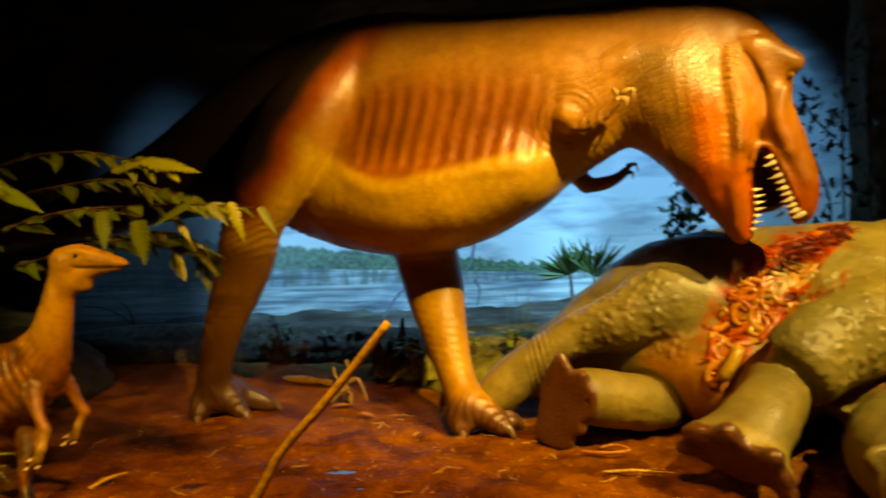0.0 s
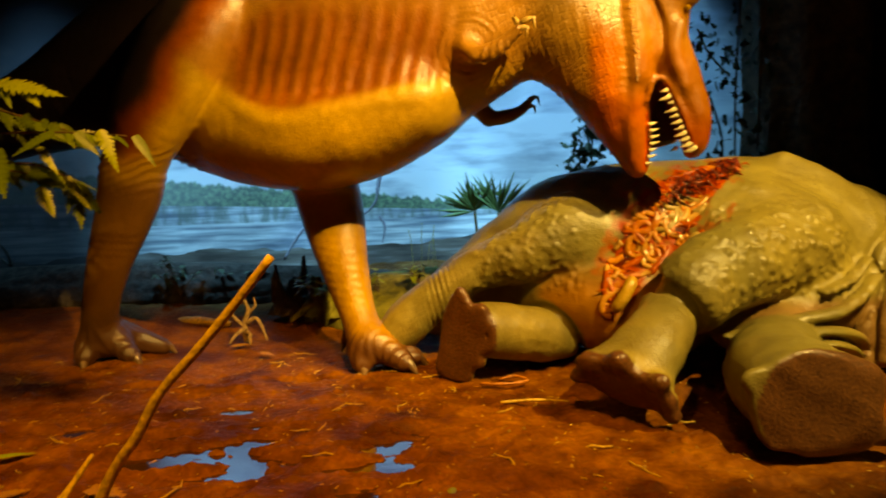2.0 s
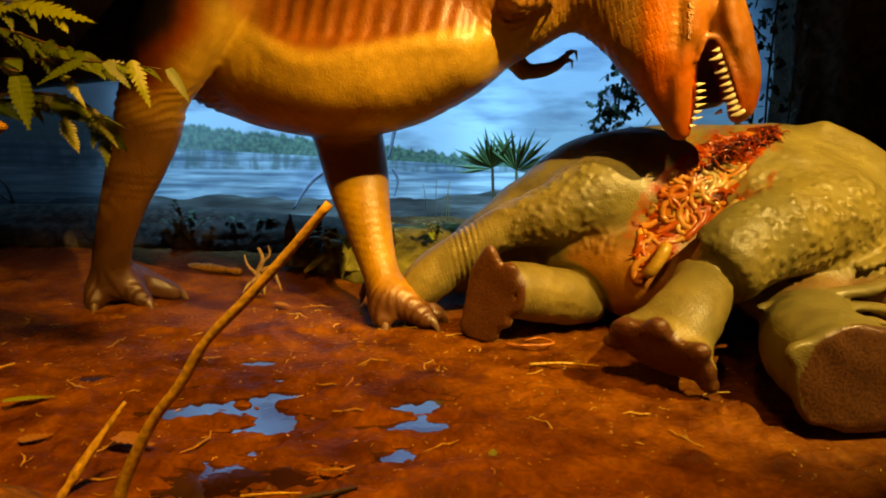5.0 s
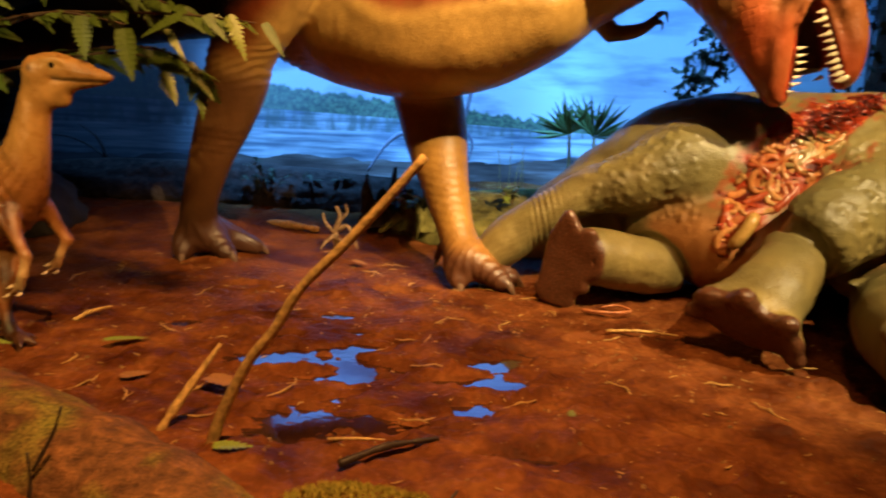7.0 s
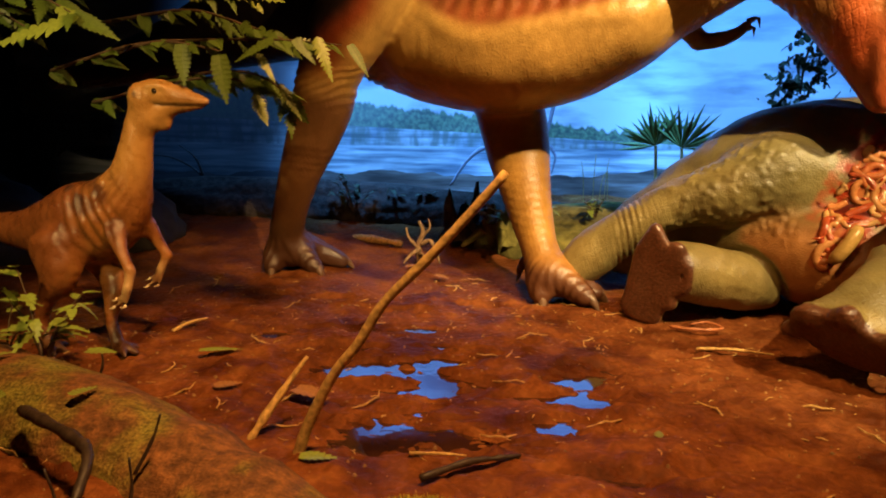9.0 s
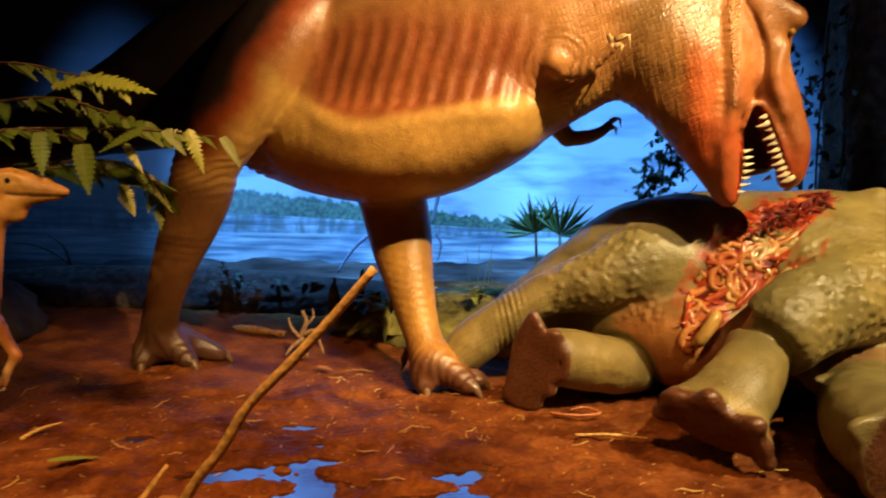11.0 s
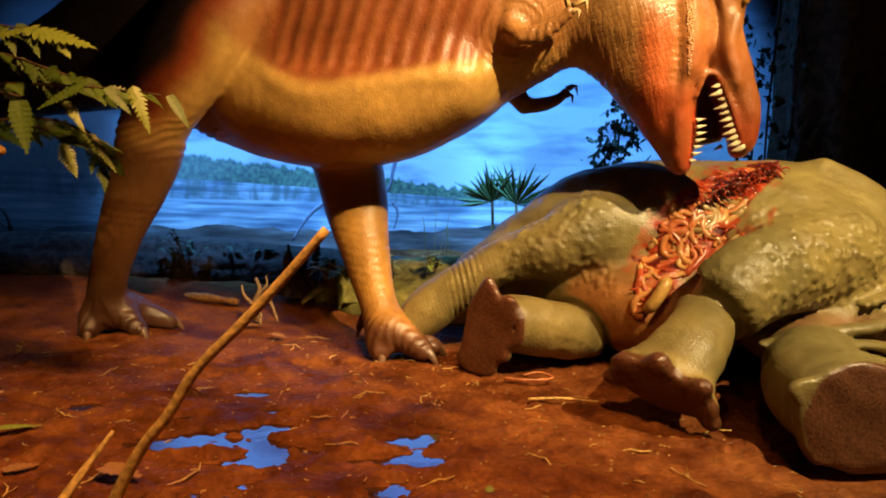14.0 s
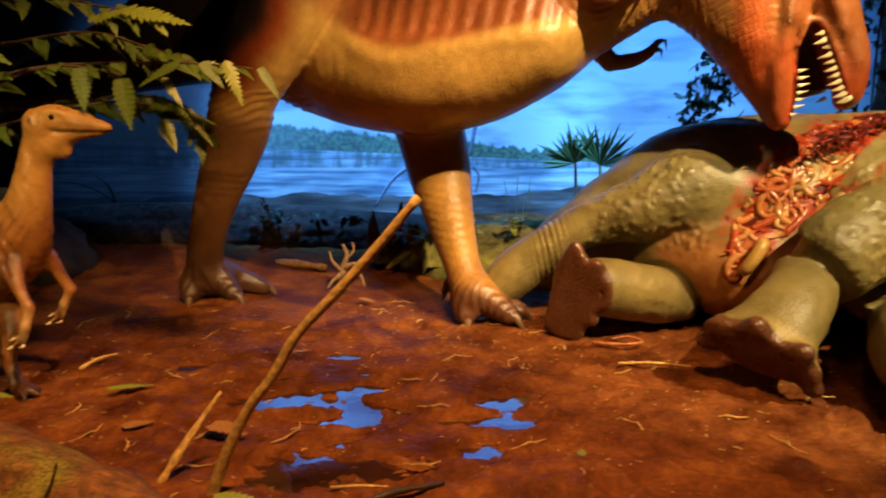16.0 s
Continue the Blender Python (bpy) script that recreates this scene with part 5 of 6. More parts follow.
limb_object("leaning_stick", [(-1.05, 3.36, -0.05), (-0.99, 3.35, 0.14), (-0.86, 3.33, 0.4), (-0.74, 3.31, 0.56), (-0.63, 3.30, 0.74), (-0.46, 3.29, 0.92), (-0.30, 3.28, 1.1), (-0.15, 3.27, 1.28)],
            [0.028, 0.023, 0.021, 0.020, 0.018], STICK, "long bare yellowish stick leaning up from the mud", "stick", 12, 0.025)
limb_object("broken_stick", [(-1.34, 3.46, -0.05), (-1.22, 3.55, 0.15), (-1.08, 3.64, 0.36)], [0.022, 0.02, 0.009], STICK, "short broken stick poking out of the mud", "stick", 8, 0.1, 2)


def moss_material():
    n = Nodes("mossy_bark")
    where = n.coords()
    a, b, fine = n.noise(3.2, 6, where), n.noise(14, 6, where), n.noise(70, 4, where)
    bark = n.ramp(b, (0.35, (0.09, 0.038, 0.015)), (0.7, (0.25, 0.105, 0.036)))
    moss = n.ramp(fine, (0.3, (0.10, 0.095, 0.015)), (0.7, (0.27, 0.24, 0.045)))
    base = n.mix(bark, moss, n.ramp(a, (0.46, (0, 0, 0)), (0.64, (0.9, 0.9, 0.9))))
    m = n.node("ShaderNodeMapping")
    m.inputs["Rotation"].default_value = (0, 0, radians(22))
    m.inputs["Scale"].default_value = (0.25, 1.6, 1.6)
    n.link(where, m.inputs["Vector"])
    streak = n.noise(22, 6, m.outputs[0])
    base = n.mix(base, n.ramp(streak, (0.35, (0.62, 0.58, 0.54)), (0.62, (1.18, 1.15, 1.1))), 0.6, "MULTIPLY")
    base = n.mix(base, n.ramp(fine, (0.35, (0.65, 0.65, 0.6)), (0.65, (1.25, 1.25, 1.2))), 0.7, "MULTIPLY")
    return n.done(base, 0.75, n.bump(streak, 0.45, 0.02, n.bump(fine, 0.6, 0.012, n.bump(b, 0.6, 0.04))), 0.25)


MOSS = moss_material()
limb_object("mossy_log", [(-4.6, 4.35, -0.12), (-3.2, 3.85, -0.1), (-2.0, 3.42, -0.12), (-1.05, 3.0, -0.2), (-0.5, 2.72, -0.3)], [0.36, 0.36, 0.33, 0.30, 0.24], MOSS, "fallen log with red-brown bark and green moss", "log", 22, 0.025, 4)


# ---- rear bank, stump, root, rocks ----
def lump(name, at, size, material, label, category, seed=1, detail=4, rough=0.18, kind="", group=""):
    bm = bmesh.new()
    bmesh.ops.create_icosphere(bm, subdivisions=detail, radius=1)
    v = np.array([p.co for p in bm.verts])
    f = [[p.index for p in q.verts] for q in bm.faces]
    bm.free()
    v = v * (1 + rough * wobble(v, 0.5, seed) + rough * 0.4 * wobble(v, 1.5, seed + 1) + rough * 0.15 * wobble(v, 4, seed + 2))[:, None] * np.array(size)
    ob = Shape().add(v, f).make(name, [material])
    ob.location = at
    return tagged(ob, label, category, group, kind)


ROCK = plain("dark_rock", (0.035, 0.028, 0.025), 0.8, 6, 0.4, 0.8, 0.2, 0.04)
BANK = plain("mossy_bank", (0.14, 0.12, 0.03), 0.9, 10, 0.6, 0.9, 0.2, 0.03)
ROTTEN = plain("rotten_wood", (0.05, 0.036, 0.03), 0.8, 12, 0.5, 0.9, 0.2, 0.04)
lump("earth_bank", (0.7, 7.75, 0.1), (1.5, 0.7, 0.42), BANK, "low mossy earth bank before the painted wall", "bank", 71, 5, 0.12)
lump("driftwood_log", (-2.7, 8.45, 0.2), (3.0, 0.34, 0.38), ROTTEN, "dark rotting trunk lying before the painted lake", "log", 74, 5, 0.1)
for at, size, seed in (((-4.4, 7.3, 0.2), (0.7, 0.5, 0.42), 81), ((-4.6, 8.2, 0.12), (0.5, 0.35, 0.3), 82), ((-5.6, 6.6, 0.3), (0.9, 0.7, 0.6), 83)):
    lump("rock", at, size, ROCK, "dark rounded rock at the edge of the mud", "rock", seed, 4, 0.16, "", "rocks at the rear")


def broken_stump(at, radius, height, seed):
    """A hollow broken stump: a ragged shell of ridged bark round dark rotten wood."""
    rng = np.random.default_rng(seed)
    holder = new("stump")
    n, rows = 56, 9
    ang = np.arange(n) * 2 * np.pi / n
    ridge = 1 + 0.07 * np.sin(ang * 7 + 1) + 0.05 * np.sin(ang * 13) + 0.03 * rng.normal(size=n)
    rim = height * (0.72 + 0.2 * np.sin(ang * 2 + 0.6) + 0.12 * np.sin(ang * 5) + 0.10 * rng.normal(size=n))
    rings = [(1.3 - 0.3 * min(1, 4 * k / (rows - 1)) + 0.02 * math.sin(k * 2.1), k / (rows - 1)) for k in range(rows)] + [(0.82, 0.99), (0.78, 0.6), (0.6, 0.35)]
    v = [(radius * w * ridge[k] * math.cos(ang[k]), 0.9 * radius * w * ridge[k] * math.sin(ang[k]), rim[k] * h) for w, h in rings for k in range(n)]
    f = [(r * n + k, r * n + (k + 1) % n, (r + 1) * n + (k + 1) % n, (r + 1) * n + k) for r in range(len(rings) - 1) for k in range(n)]
    f.append(tuple((len(rings) - 1) * n + k for k in range(n)))
    Shape().add(v, f).make("bark", [BANK], holder)
    for k in range(5):
        a = rng.uniform(0, 6.28)
        foot = Vector((math.cos(a), math.sin(a), 0)) * radius * 1.0
        line = curved([foot + Vector((0, 0, height * 0.35)), foot * 1.5 + Vector((0, 0, height * 0.14)), foot * 2.1 + Vector((0, 0, -0.03))], 4)
        Shape().add(*rope(line, np.linspace(radius * 0.26, radius * 0.06, len(line)), 8)).make("root", [BANK], holder)
    holder.location = at
    return tagged(holder, "short broken mossy tree stump with a ragged hollow top", "stump")


broken_stump((-0.42, 7.45, 0.16), 0.2, 0.40, 3)
# second stump shape is added to stand in for a dark gap
broken_stump((-0.86, 7.6, 0.16), 0.17, 0.46, 5)["label"] = "dark stump shape standing in for a dark gap beside the mossy stump"
for bark in (o for o in bpy.data.objects["stump.001"].children):
    bark.data.materials[0] = ROTTEN


def gnarled_root():
    holder = new("gnarled_root")
    for way, r in (([(0, 0, -0.04), (-0.02, 0, 0.12), (0.03, -0.02, 0.26), (-0.01, 0, 0.36)], 0.035), ([(-0.01, 0, 0.1), (-0.1, -0.03, 0.2), (-0.13, -0.02, 0.3)], 0.02),
                   ([(0.01, 0, 0.14), (0.1, -0.02, 0.18), (0.17, -0.06, 0.06), (0.2, -0.08, -0.02)], 0.024), ([(0, 0, 0.1), (-0.08, -0.08, 0.05), (-0.13, -0.14, -0.02)], 0.024),
                   ([(0.02, 0, 0.22), (0.09, 0.0, 0.3), (0.08, 0, 0.38)], 0.016), ([(0, -0.02, 0.06), (0.06, -0.12, 0.05), (0.07, -0.2, -0.02)], 0.02)):
        line = curved(way, 5)
        Shape().add(*rope(line, np.linspace(r, r * 0.4, len(line)), 8)).make("prong", [DRY_ROOT], holder)
    holder.location = (-1.17, 7.0, 0.06)
    return tagged(holder, "gnarled dry root with several prongs standing in the mud", "root")


DRY_ROOT = plain("dry_root", (0.24, 0.15, 0.08), 0.7, 30, 0.5, 0.7, 0.3, 0.01)
gnarled_root()


# ---- great trunk with ivy ----
def great_trunk():
    v, f = rope(curved([(4.95, 8.0, -0.2), (4.85, 8.0, 0.6), (4.8, 8.0, 2.2), (4.8, 8.0, 5.6)], 8), np.interp(np.linspace(0, 1, 25), (0, 0.1, 0.3, 1), (1.1, 0.85, 0.72, 0.7)), 36)
    v = np.array(v)
    ang = np.arctan2(v[:, 1] - 8.0, v[:, 0] - 4.8)
    v[:, :2] += (0.05 * np.sin(ang * 9 + v[:, 2]) + 0.03 * np.sin(ang * 17 - 2 * v[:, 2]))[:, None] * np.c_[np.cos(ang), np.sin(ang)]
    ob = Shape().add(v, f).make("tree_trunk", [BARK])
    return tagged(ob, "massive dark tree trunk with ridged bark", "tree trunk")


great_trunk()


# ---- leaves ----
def leaf_material(name, colour, sheen=0.45):
    n = Nodes(name)
    info = n.node("ShaderNodeNewGeometry")
    tone = n.ramp(info.outputs["Random Per Island"], (0.0, tuple(c * 0.6 for c in colour)), (1.0, tuple(c * 1.25 for c in colour)))
    veins = n.noise(45, 4)
    base = n.mix(tone, n.ramp(veins, (0.35, (0.7, 0.72, 0.6)), (0.65, (1.08, 1.08, 1.0))), 0.7, "MULTIPLY")
    n.bsdf.inputs["Transmission Weight"].default_value = 0.0
    n.bsdf.inputs["Subsurface Weight"].default_value = 0.0
    return n.done(base, sheen, n.bump(veins, 0.3, 0.004), 0.35)


LEAF = leaf_material("green_leaf", (0.08, 0.125, 0.02))
# yellow-green, and brighter than LEAF to put lamp light into the colour
SUNLIT_LEAF = leaf_material("lit_yellow_green_leaf", (0.19, 0.24, 0.04))
DARK_LEAF = leaf_material("ivy_leaf", (0.035, 0.055, 0.02), 0.4)
DRY = leaf_material("dry_leaf", (0.30, 0.14, 0.05), 0.7)
PALM = leaf_material("palm_blade", (0.17, 0.23, 0.07), 0.5)


def toothed_leaf(length, width, teeth=6, droop=0.15, fold=0.25):
    """A jagged pointed leaf along +x, its two halves folded a little at the rib."""
    v, f = [(0, 0, 0)], []
    rib = [(length * k / teeth, 0, -droop * length * (k / teeth) ** 2) for k in range(teeth + 1)]
    v = list(rib)
    for s in (1, -1):
        start = len(v)
        for k in range(teeth):
            a, b = k / teeth, (k + 0.8) / teeth
            w = width * math.sin(3.14 * min(0.97, a * 0.8 + 0.2)) ** 0.8 * (1.05 - a * 0.7)
            v += [(length * (a + 0.1 / teeth), s * w * 0.78, fold * w * 0.7 - droop * length * a * a),
                  (length * (b + 0.25 / teeth), s * w, fold * w - droop * length * b * b - 0.1 * w)]
        for k in range(teeth):
            p, q = start + 2 * k, start + 2 * k + 1
            f += [(k, k + 1, q, p)] if s < 0 else [(k, p, q, k + 1)]
    return v, f


def placed(vf, m):
    return [m @ Vector(p) for p in vf[0]], vf[1]


def fern_blade(length, width, pairs=9, droop=0.15, seed=0):
    """A fern blade along +x: a rib with paired toothed leaflets that run together at their feet."""
    rng = random.Random(seed)
    v, f = [], []
    sag = lambda x: -droop * length * (x / length) ** 2  # noqa: E731
    for k in range(pairs + 1):
        x = length * k / (pairs + 0.6)
        v.append((x, 0, sag(x)))
    v.append((length, 0, sag(length)))
    step = length / (pairs + 0.6)
    for side in (1, -1):
        for k in range(pairs):
            u = (k + 0.5) / pairs
            w = width * (1 - u) ** 0.75 * min(1.0, 0.55 + 1.8 * u) * rng.uniform(0.88, 1.1)
            base = len(v)
            x0 = step * k
            lean = 0.55 + 0.25 * u
            dip = rng.uniform(-0.25, 0.1) * w
            rows = ((0.45, -0.02, 0.98), (0.62, 0.0, 0.80), (0.78, 0.10, 0.72), (1.0, 0.38, 0.38))
            for out, lo, hi in rows:
                for edge in ((lo, hi) if lo != hi else (lo,)):
                    x = x0 + step * edge + w * out * lean
                    v.append((x, side * w * out, sag(x) + dip * out * out))
            quads = [(k, base, base + 1, k + 1), (base, base + 2, base + 3, base + 1), (base + 2, base + 4, base + 5, base + 3), (base + 4, base + 6, base + 5)]
            f += [q[::-1] for q in quads] if side > 0 else quads
    f.append((pairs, pairs + 1, len(v) - 1))
    return v, f


def aimed(base, tip, face):
    """The pose of a leaf that runs from base to tip and turns its upper side to face."""
    ahead = (Vector(tip) - Vector(base)).normalized()
    up = Vector(face)
    up = (up - ahead * up.dot(ahead)).normalized()
    m = Matrix((ahead, up.cross(ahead), up)).transposed().to_4x4()
    m.translation = base
    return m


def fern_spray(name, stem, leaves, material, label, seed, size=0.2):
    """A drooping stalk with fern blades and toothed leaves, each a part."""
    rng = random.Random(seed)
    pts = curved(stem, 6)
    holder = new(name)
    v, f = rope(pts, np.linspace(0.011, 0.004, len(pts)), 6)
    Shape().add(v, f).make("stalk", [BARK], holder)
    for n in range(leaves):
        u = (n + 0.6) / leaves
        k = min(len(pts) - 2, int(u * (len(pts) - 1)))
        at = Vector(pts[k])
        ahead = (Vector(pts[k + 1]) - at).normalized()
        side = ahead.cross(Vector((0, 0, 1))).normalized() * (1 if n % 2 else -1)
        way = (ahead * 0.75 + side * rng.uniform(0.2, 0.8) + Vector((0, 0, rng.uniform(-0.9, 0.1)))).normalized()
        long = size * rng.uniform(0.65, 1.1)
        if n % 3:
            shape = Shape().add(*fern_blade(long, long * rng.uniform(0.22, 0.32), 9, rng.uniform(0.05, 0.3), seed * 40 + n))
        else:
            shape = Shape().add(*toothed_leaf(long * 0.85, long * rng.uniform(0.24, 0.34), 9, rng.uniform(0.05, 0.3)))
        leaf = shape.make("leaf", [material], holder, False)
        leaf.matrix_basis = aimed(at, at + way, (rng.uniform(-0.5, 0.5), rng.uniform(-1, 0.1), rng.uniform(0.3, 1)))
    return tagged(holder, label, "foliage", "hanging leafy sprays")


SPRAYS = (
    ([(-3.4, 4.9, 2.05), (-2.7, 4.7, 2.2), (-2.2, 4.55, 2.2), (-1.95, 4.5, 2.15), (-1.72, 4.42, 2.11)], 14, 0.2),
    ([(-3.2, 4.9, 1.7), (-2.5, 4.7, 1.84), (-1.9, 4.55, 1.86), (-1.45, 4.48, 1.85), (-1.12, 4.44, 1.82)], 18, 0.18),
    ([(-3.4, 4.7, 2.1), (-3.1, 4.4, 2.12), (-2.75, 4.3, 2.06), (-2.45, 4.15, 1.95)], 8, 0.24),
    ([(-2.9, 4.9, 1.75), (-2.4, 4.65, 1.84), (-2.1, 4.48, 1.84), (-1.8, 4.42, 1.79)], 7, 0.2))
REAR_SPRAYS = (
    ([(-2.6, 5.1, 1.65), (-1.95, 4.9, 1.7), (-1.65, 4.8, 1.62), (-1.5, 4.7, 1.5)], 20, 0.22),
    ([(-3.8, 5.0, 1.95), (-3.4, 4.6, 2.05), (-3.1, 4.4, 2.0), (-2.85, 4.3, 1.9)], 10, 0.24),
    ([(-2.9, 5.0, 2.0), (-2.2, 4.8, 2.05), (-1.8, 4.7, 1.96), (-1.5, 4.65, 1.86)], 20, 0.22),
    ([(-3.0, 5.0, 1.5), (-2.4, 4.9, 1.62), (-2.0, 4.8, 1.66), (-1.7, 4.75, 1.6)], 16, 0.22))
# the leaves that catch the light, by spray: foot, tip, half width, and whether they are fern blades
LIT = {
    0: (((-1.76, 4.42, 2.12), (-1.39, 4.36, 2.05), 0.085, True), ((-1.98, 4.45, 2.07), (-1.70, 4.40, 2.14), 0.07, True), ((-1.62, 4.41, 2.09), (-1.52, 4.36, 1.98), 0.05, True)),
    1: (((-1.25, 4.42, 1.86), (-1.145, 4.36, 1.62), 0.06, True), ((-1.07, 4.42, 1.82), (-0.955, 4.37, 1.66), 0.036, False), ((-1.38, 4.43, 1.85), (-1.25, 4.4, 1.72), 0.04, False),
        ((-1.5, 4.44, 1.85), (-1.72, 4.4, 1.74), 0.045, False)),
    2: (((-2.42, 4.12, 1.94), (-2.98, 4.05, 1.80), 0.10, True), ((-2.48, 4.16, 1.96), (-2.22, 4.14, 1.84), 0.06, False), ((-2.6, 4.2, 2.0), (-2.36, 4.15, 1.88), 0.06, True)),
    3: (((-2.04, 4.45, 1.83), (-2.01, 4.38, 1.61), 0.065, False), ((-1.81, 4.42, 1.77), (-1.76, 4.37, 1.51), 0.07, False), ((-1.62, 4.5, 1.78), (-1.50, 4.45, 1.62), 0.04, True)),
    4: (((-1.55, 4.62, 1.62), (-1.40, 4.58, 1.41), 0.045, True), ((-1.72, 4.66, 1.56), (-1.62, 4.6, 1.38), 0.06, True)),
}
for n, (stem, count, size) in enumerate(SPRAYS + REAR_SPRAYS):
    spray = fern_spray("leafy_spray", stem, count, LEAF, "green toothed fern spray hanging into the scene", 100 + n, size)
    for k, (foot, tip, half, fern) in enumerate(LIT.get(n, ())):
        long = (Vector(tip) - Vector(foot)).length
        shape = Shape().add(*(fern_blade(long, half, 10, 0.08, 7 * n + k) if fern else toothed_leaf(long, half, 10, 0.08, 0.2)))
        # fern blades in the light take the leaf colour with light painted in
        leaf = shape.make("leaf", [SUNLIT_LEAF if fern else LEAF], spray, False)
        leaf.matrix_basis = aimed(foot, tip, (0.1, -0.7, 0.7))


def ivy(name, spots, count, material, label, seed, size=0.09):
    rng = random.Random(seed)
    shape = Shape()
    for a, b, spread in spots:
        a, b = Vector(a), Vector(b)
        line = curved([a, (a + b) / 2 + Vector((rng.uniform(-0.1, 0.1), 0, 0)), b], 5)
        shape.add(*rope(line, [0.012] * len(line), 5), 1)
        for _ in range(count):
            at = a.lerp(b, rng.random()) + Vector([rng.gauss(0, spread) for _ in range(3)])
            m = Matrix.Translation(at) @ Euler([rng.uniform(0, 6.28) for _ in range(3)]).to_matrix().to_4x4()
            long = size * rng.uniform(0.6, 1.3)
            shape.add(*placed(toothed_leaf(long, long * 0.4, 3, 0.2), m), 0)
    ob = shape.make(name, [material, BARK], None, False)
    return tagged(ob, label, "ivy", kind="stuff")


ivy("climbing_ivy", [((3.75, 7.6, 0.9), (3.75, 7.6, 3.2), 0.09), ((3.9, 7.5, 0.9), (3.95, 7.5, 3.4), 0.1), ((3.6, 7.7, 1.3), (3.5, 7.7, 2.2), 0.09), ((3.7, 7.7, 2.4), (3.4, 7.8, 2.9), 0.12)], 48, DARK_LEAF, "dark ivy climbing the edge of the great trunk", 7)
ivy("hanging_ivy", [((2.5, 8.0, 2.3), (2.35, 8.0, 1.6), 0.1), ((2.3, 8.0, 1.9), (2.15, 8.0, 1.5), 0.07), ((2.7, 8.0, 2.4), (2.5, 8.0, 1.7), 0.1)], 60, DARK_LEAF, "dark ivy leaves hanging before the painted sky", 8, 0.1)


def fan_palm(at, height, spread, seed, first, last):
    rng = random.Random(seed)
    holder = new("fan_palm")
    v, f = rope(curved([(0, 0, 0), (0.02, 0, height * 0.5), (0, 0, height)], 4), [0.018] * 9, 7)
    Shape().add(v, f).make("stem", [STICK], holder)
    blades = 17
    for k in range(blades):
        a = first + (last - first) * k / (blades - 1) + rng.uniform(-0.08, 0.08)
        long = spread * rng.uniform(0.75, 1.1)
        tip = Vector((math.cos(a) * long, rng.uniform(-0.18, 0.05), math.sin(a) * long))
        side = Vector((-math.sin(a), 0, math.cos(a))) * 0.025
        mid = tip * 0.5
        pts = [Vector((0, 0, 0)), mid + side + Vector((0, -0.01, 0)), tip, mid - side, mid + Vector((0, -0.016, 0))]
        shape = Shape().add([p + Vector((0, 0, height)) for p in pts], [(0, 1, 4), (1, 2, 4), (2, 3, 4), (3, 0, 4)])
        shape.make("blade", [PALM], holder, False)
    holder.location = at
    return tagged(holder, "small fan palm with spiky green blades on a thin stem", "palm", "fan palms by the lake")


fan_palm((1.15, 8.75, 0.25), 0.79, 0.46, 1, 0.7, 3.2)
fan_palm((1.42, 8.7, 0.25), 0.77, 0.50, 2, -0.1, 2.5)


# ---- litter on the mud ----
def straw():
    rng = random.Random(17)
    shape = Shape()
    for _ in range(640):
        x, y = rng.uniform(-3.0, 3.0), 3.0 + 3.6 * rng.random() ** 0.9
        z = float(ground_height(np.array([x]), np.array([y]))[0])
        long, a, w = 0.012 + 0.06 * rng.random() ** 2, rng.uniform(0, 6.28), rng.uniform(0.0015, 0.004)
        if rng.random() < 0.06:
            long, w = rng.uniform(0.14, 0.3), 0.005
        d = Vector((math.cos(a), math.sin(a), rng.uniform(-0.03, 0.06))) * long / 2
        mid = Vector((x, y, z + 0.006))
        curl = Vector((-d.y, d.x, 0)) * rng.uniform(-0.5, 0.5)
        shape.add(*rope([mid - d, mid - d * 0.4 + curl * 0.8, mid + curl + Vector((0, 0, long * 0.06)), mid + d * 0.5 + curl * 0.6, mid + d], [w * 0.7, w, w, w, w * 0.5], 4))
    ob = shape.make("straw_litter", [STICK], None, False)
    return tagged(ob, "scattered straw and twig scraps on the mud", "litter", kind="stuff")


straw()


def chips():
    rng = random.Random(23)
    shape = Shape()
    for _ in range(1500):
        x, y = rng.uniform(-3.0, 3.0), 2.9 + 3.6 * rng.random()
        z = float(ground_height(np.array([x]), np.array([y]))[0])
        if z < -0.028:
            continue
        r, a = 0.0035 + 0.011 * rng.random() ** 4, rng.uniform(0, 6.28)
        flat = rng.uniform(0.35, 0.7)
        ring = [(math.cos(a + k * 1.257) * r * rng.uniform(0.6, 1.3), math.sin(a + k * 1.257) * r * rng.uniform(0.5, 1.0)) for k in range(5)]
        v = [(x + p, y + q, z - 0.002) for p, q in ring] + [(x + 0.6 * p, y + 0.6 * q, z + 0.004 + r * flat) for p, q in ring]
        f = [(k, (k + 1) % 5, 5 + (k + 1) % 5, 5 + k) for k in range(5)] + [(5, 6, 7, 8, 9)]
        shape.add(v, f)
    ob = shape.make("bark_chips", [CHIP], None, False)
    return tagged(ob, "tiny pale bark chips and grit on the mud", "litter", kind="stuff")


CHIP = leaf_material("bark_chip", (0.30, 0.17, 0.07), 0.5)
chips()


# ---- small growth and scraps ----
def twig(name, points, r, material, label, group="", category="twig", sides=7):
    return limb_object(name, points, [r, r * 0.9, r * 0.5], material, label, category, sides, 0.12, len(label), group)


DARK_WOOD = plain("dark_wet_wood", (0.035, 0.022, 0.015), 0.5, 30, 0.4, 0.6, 0.4)
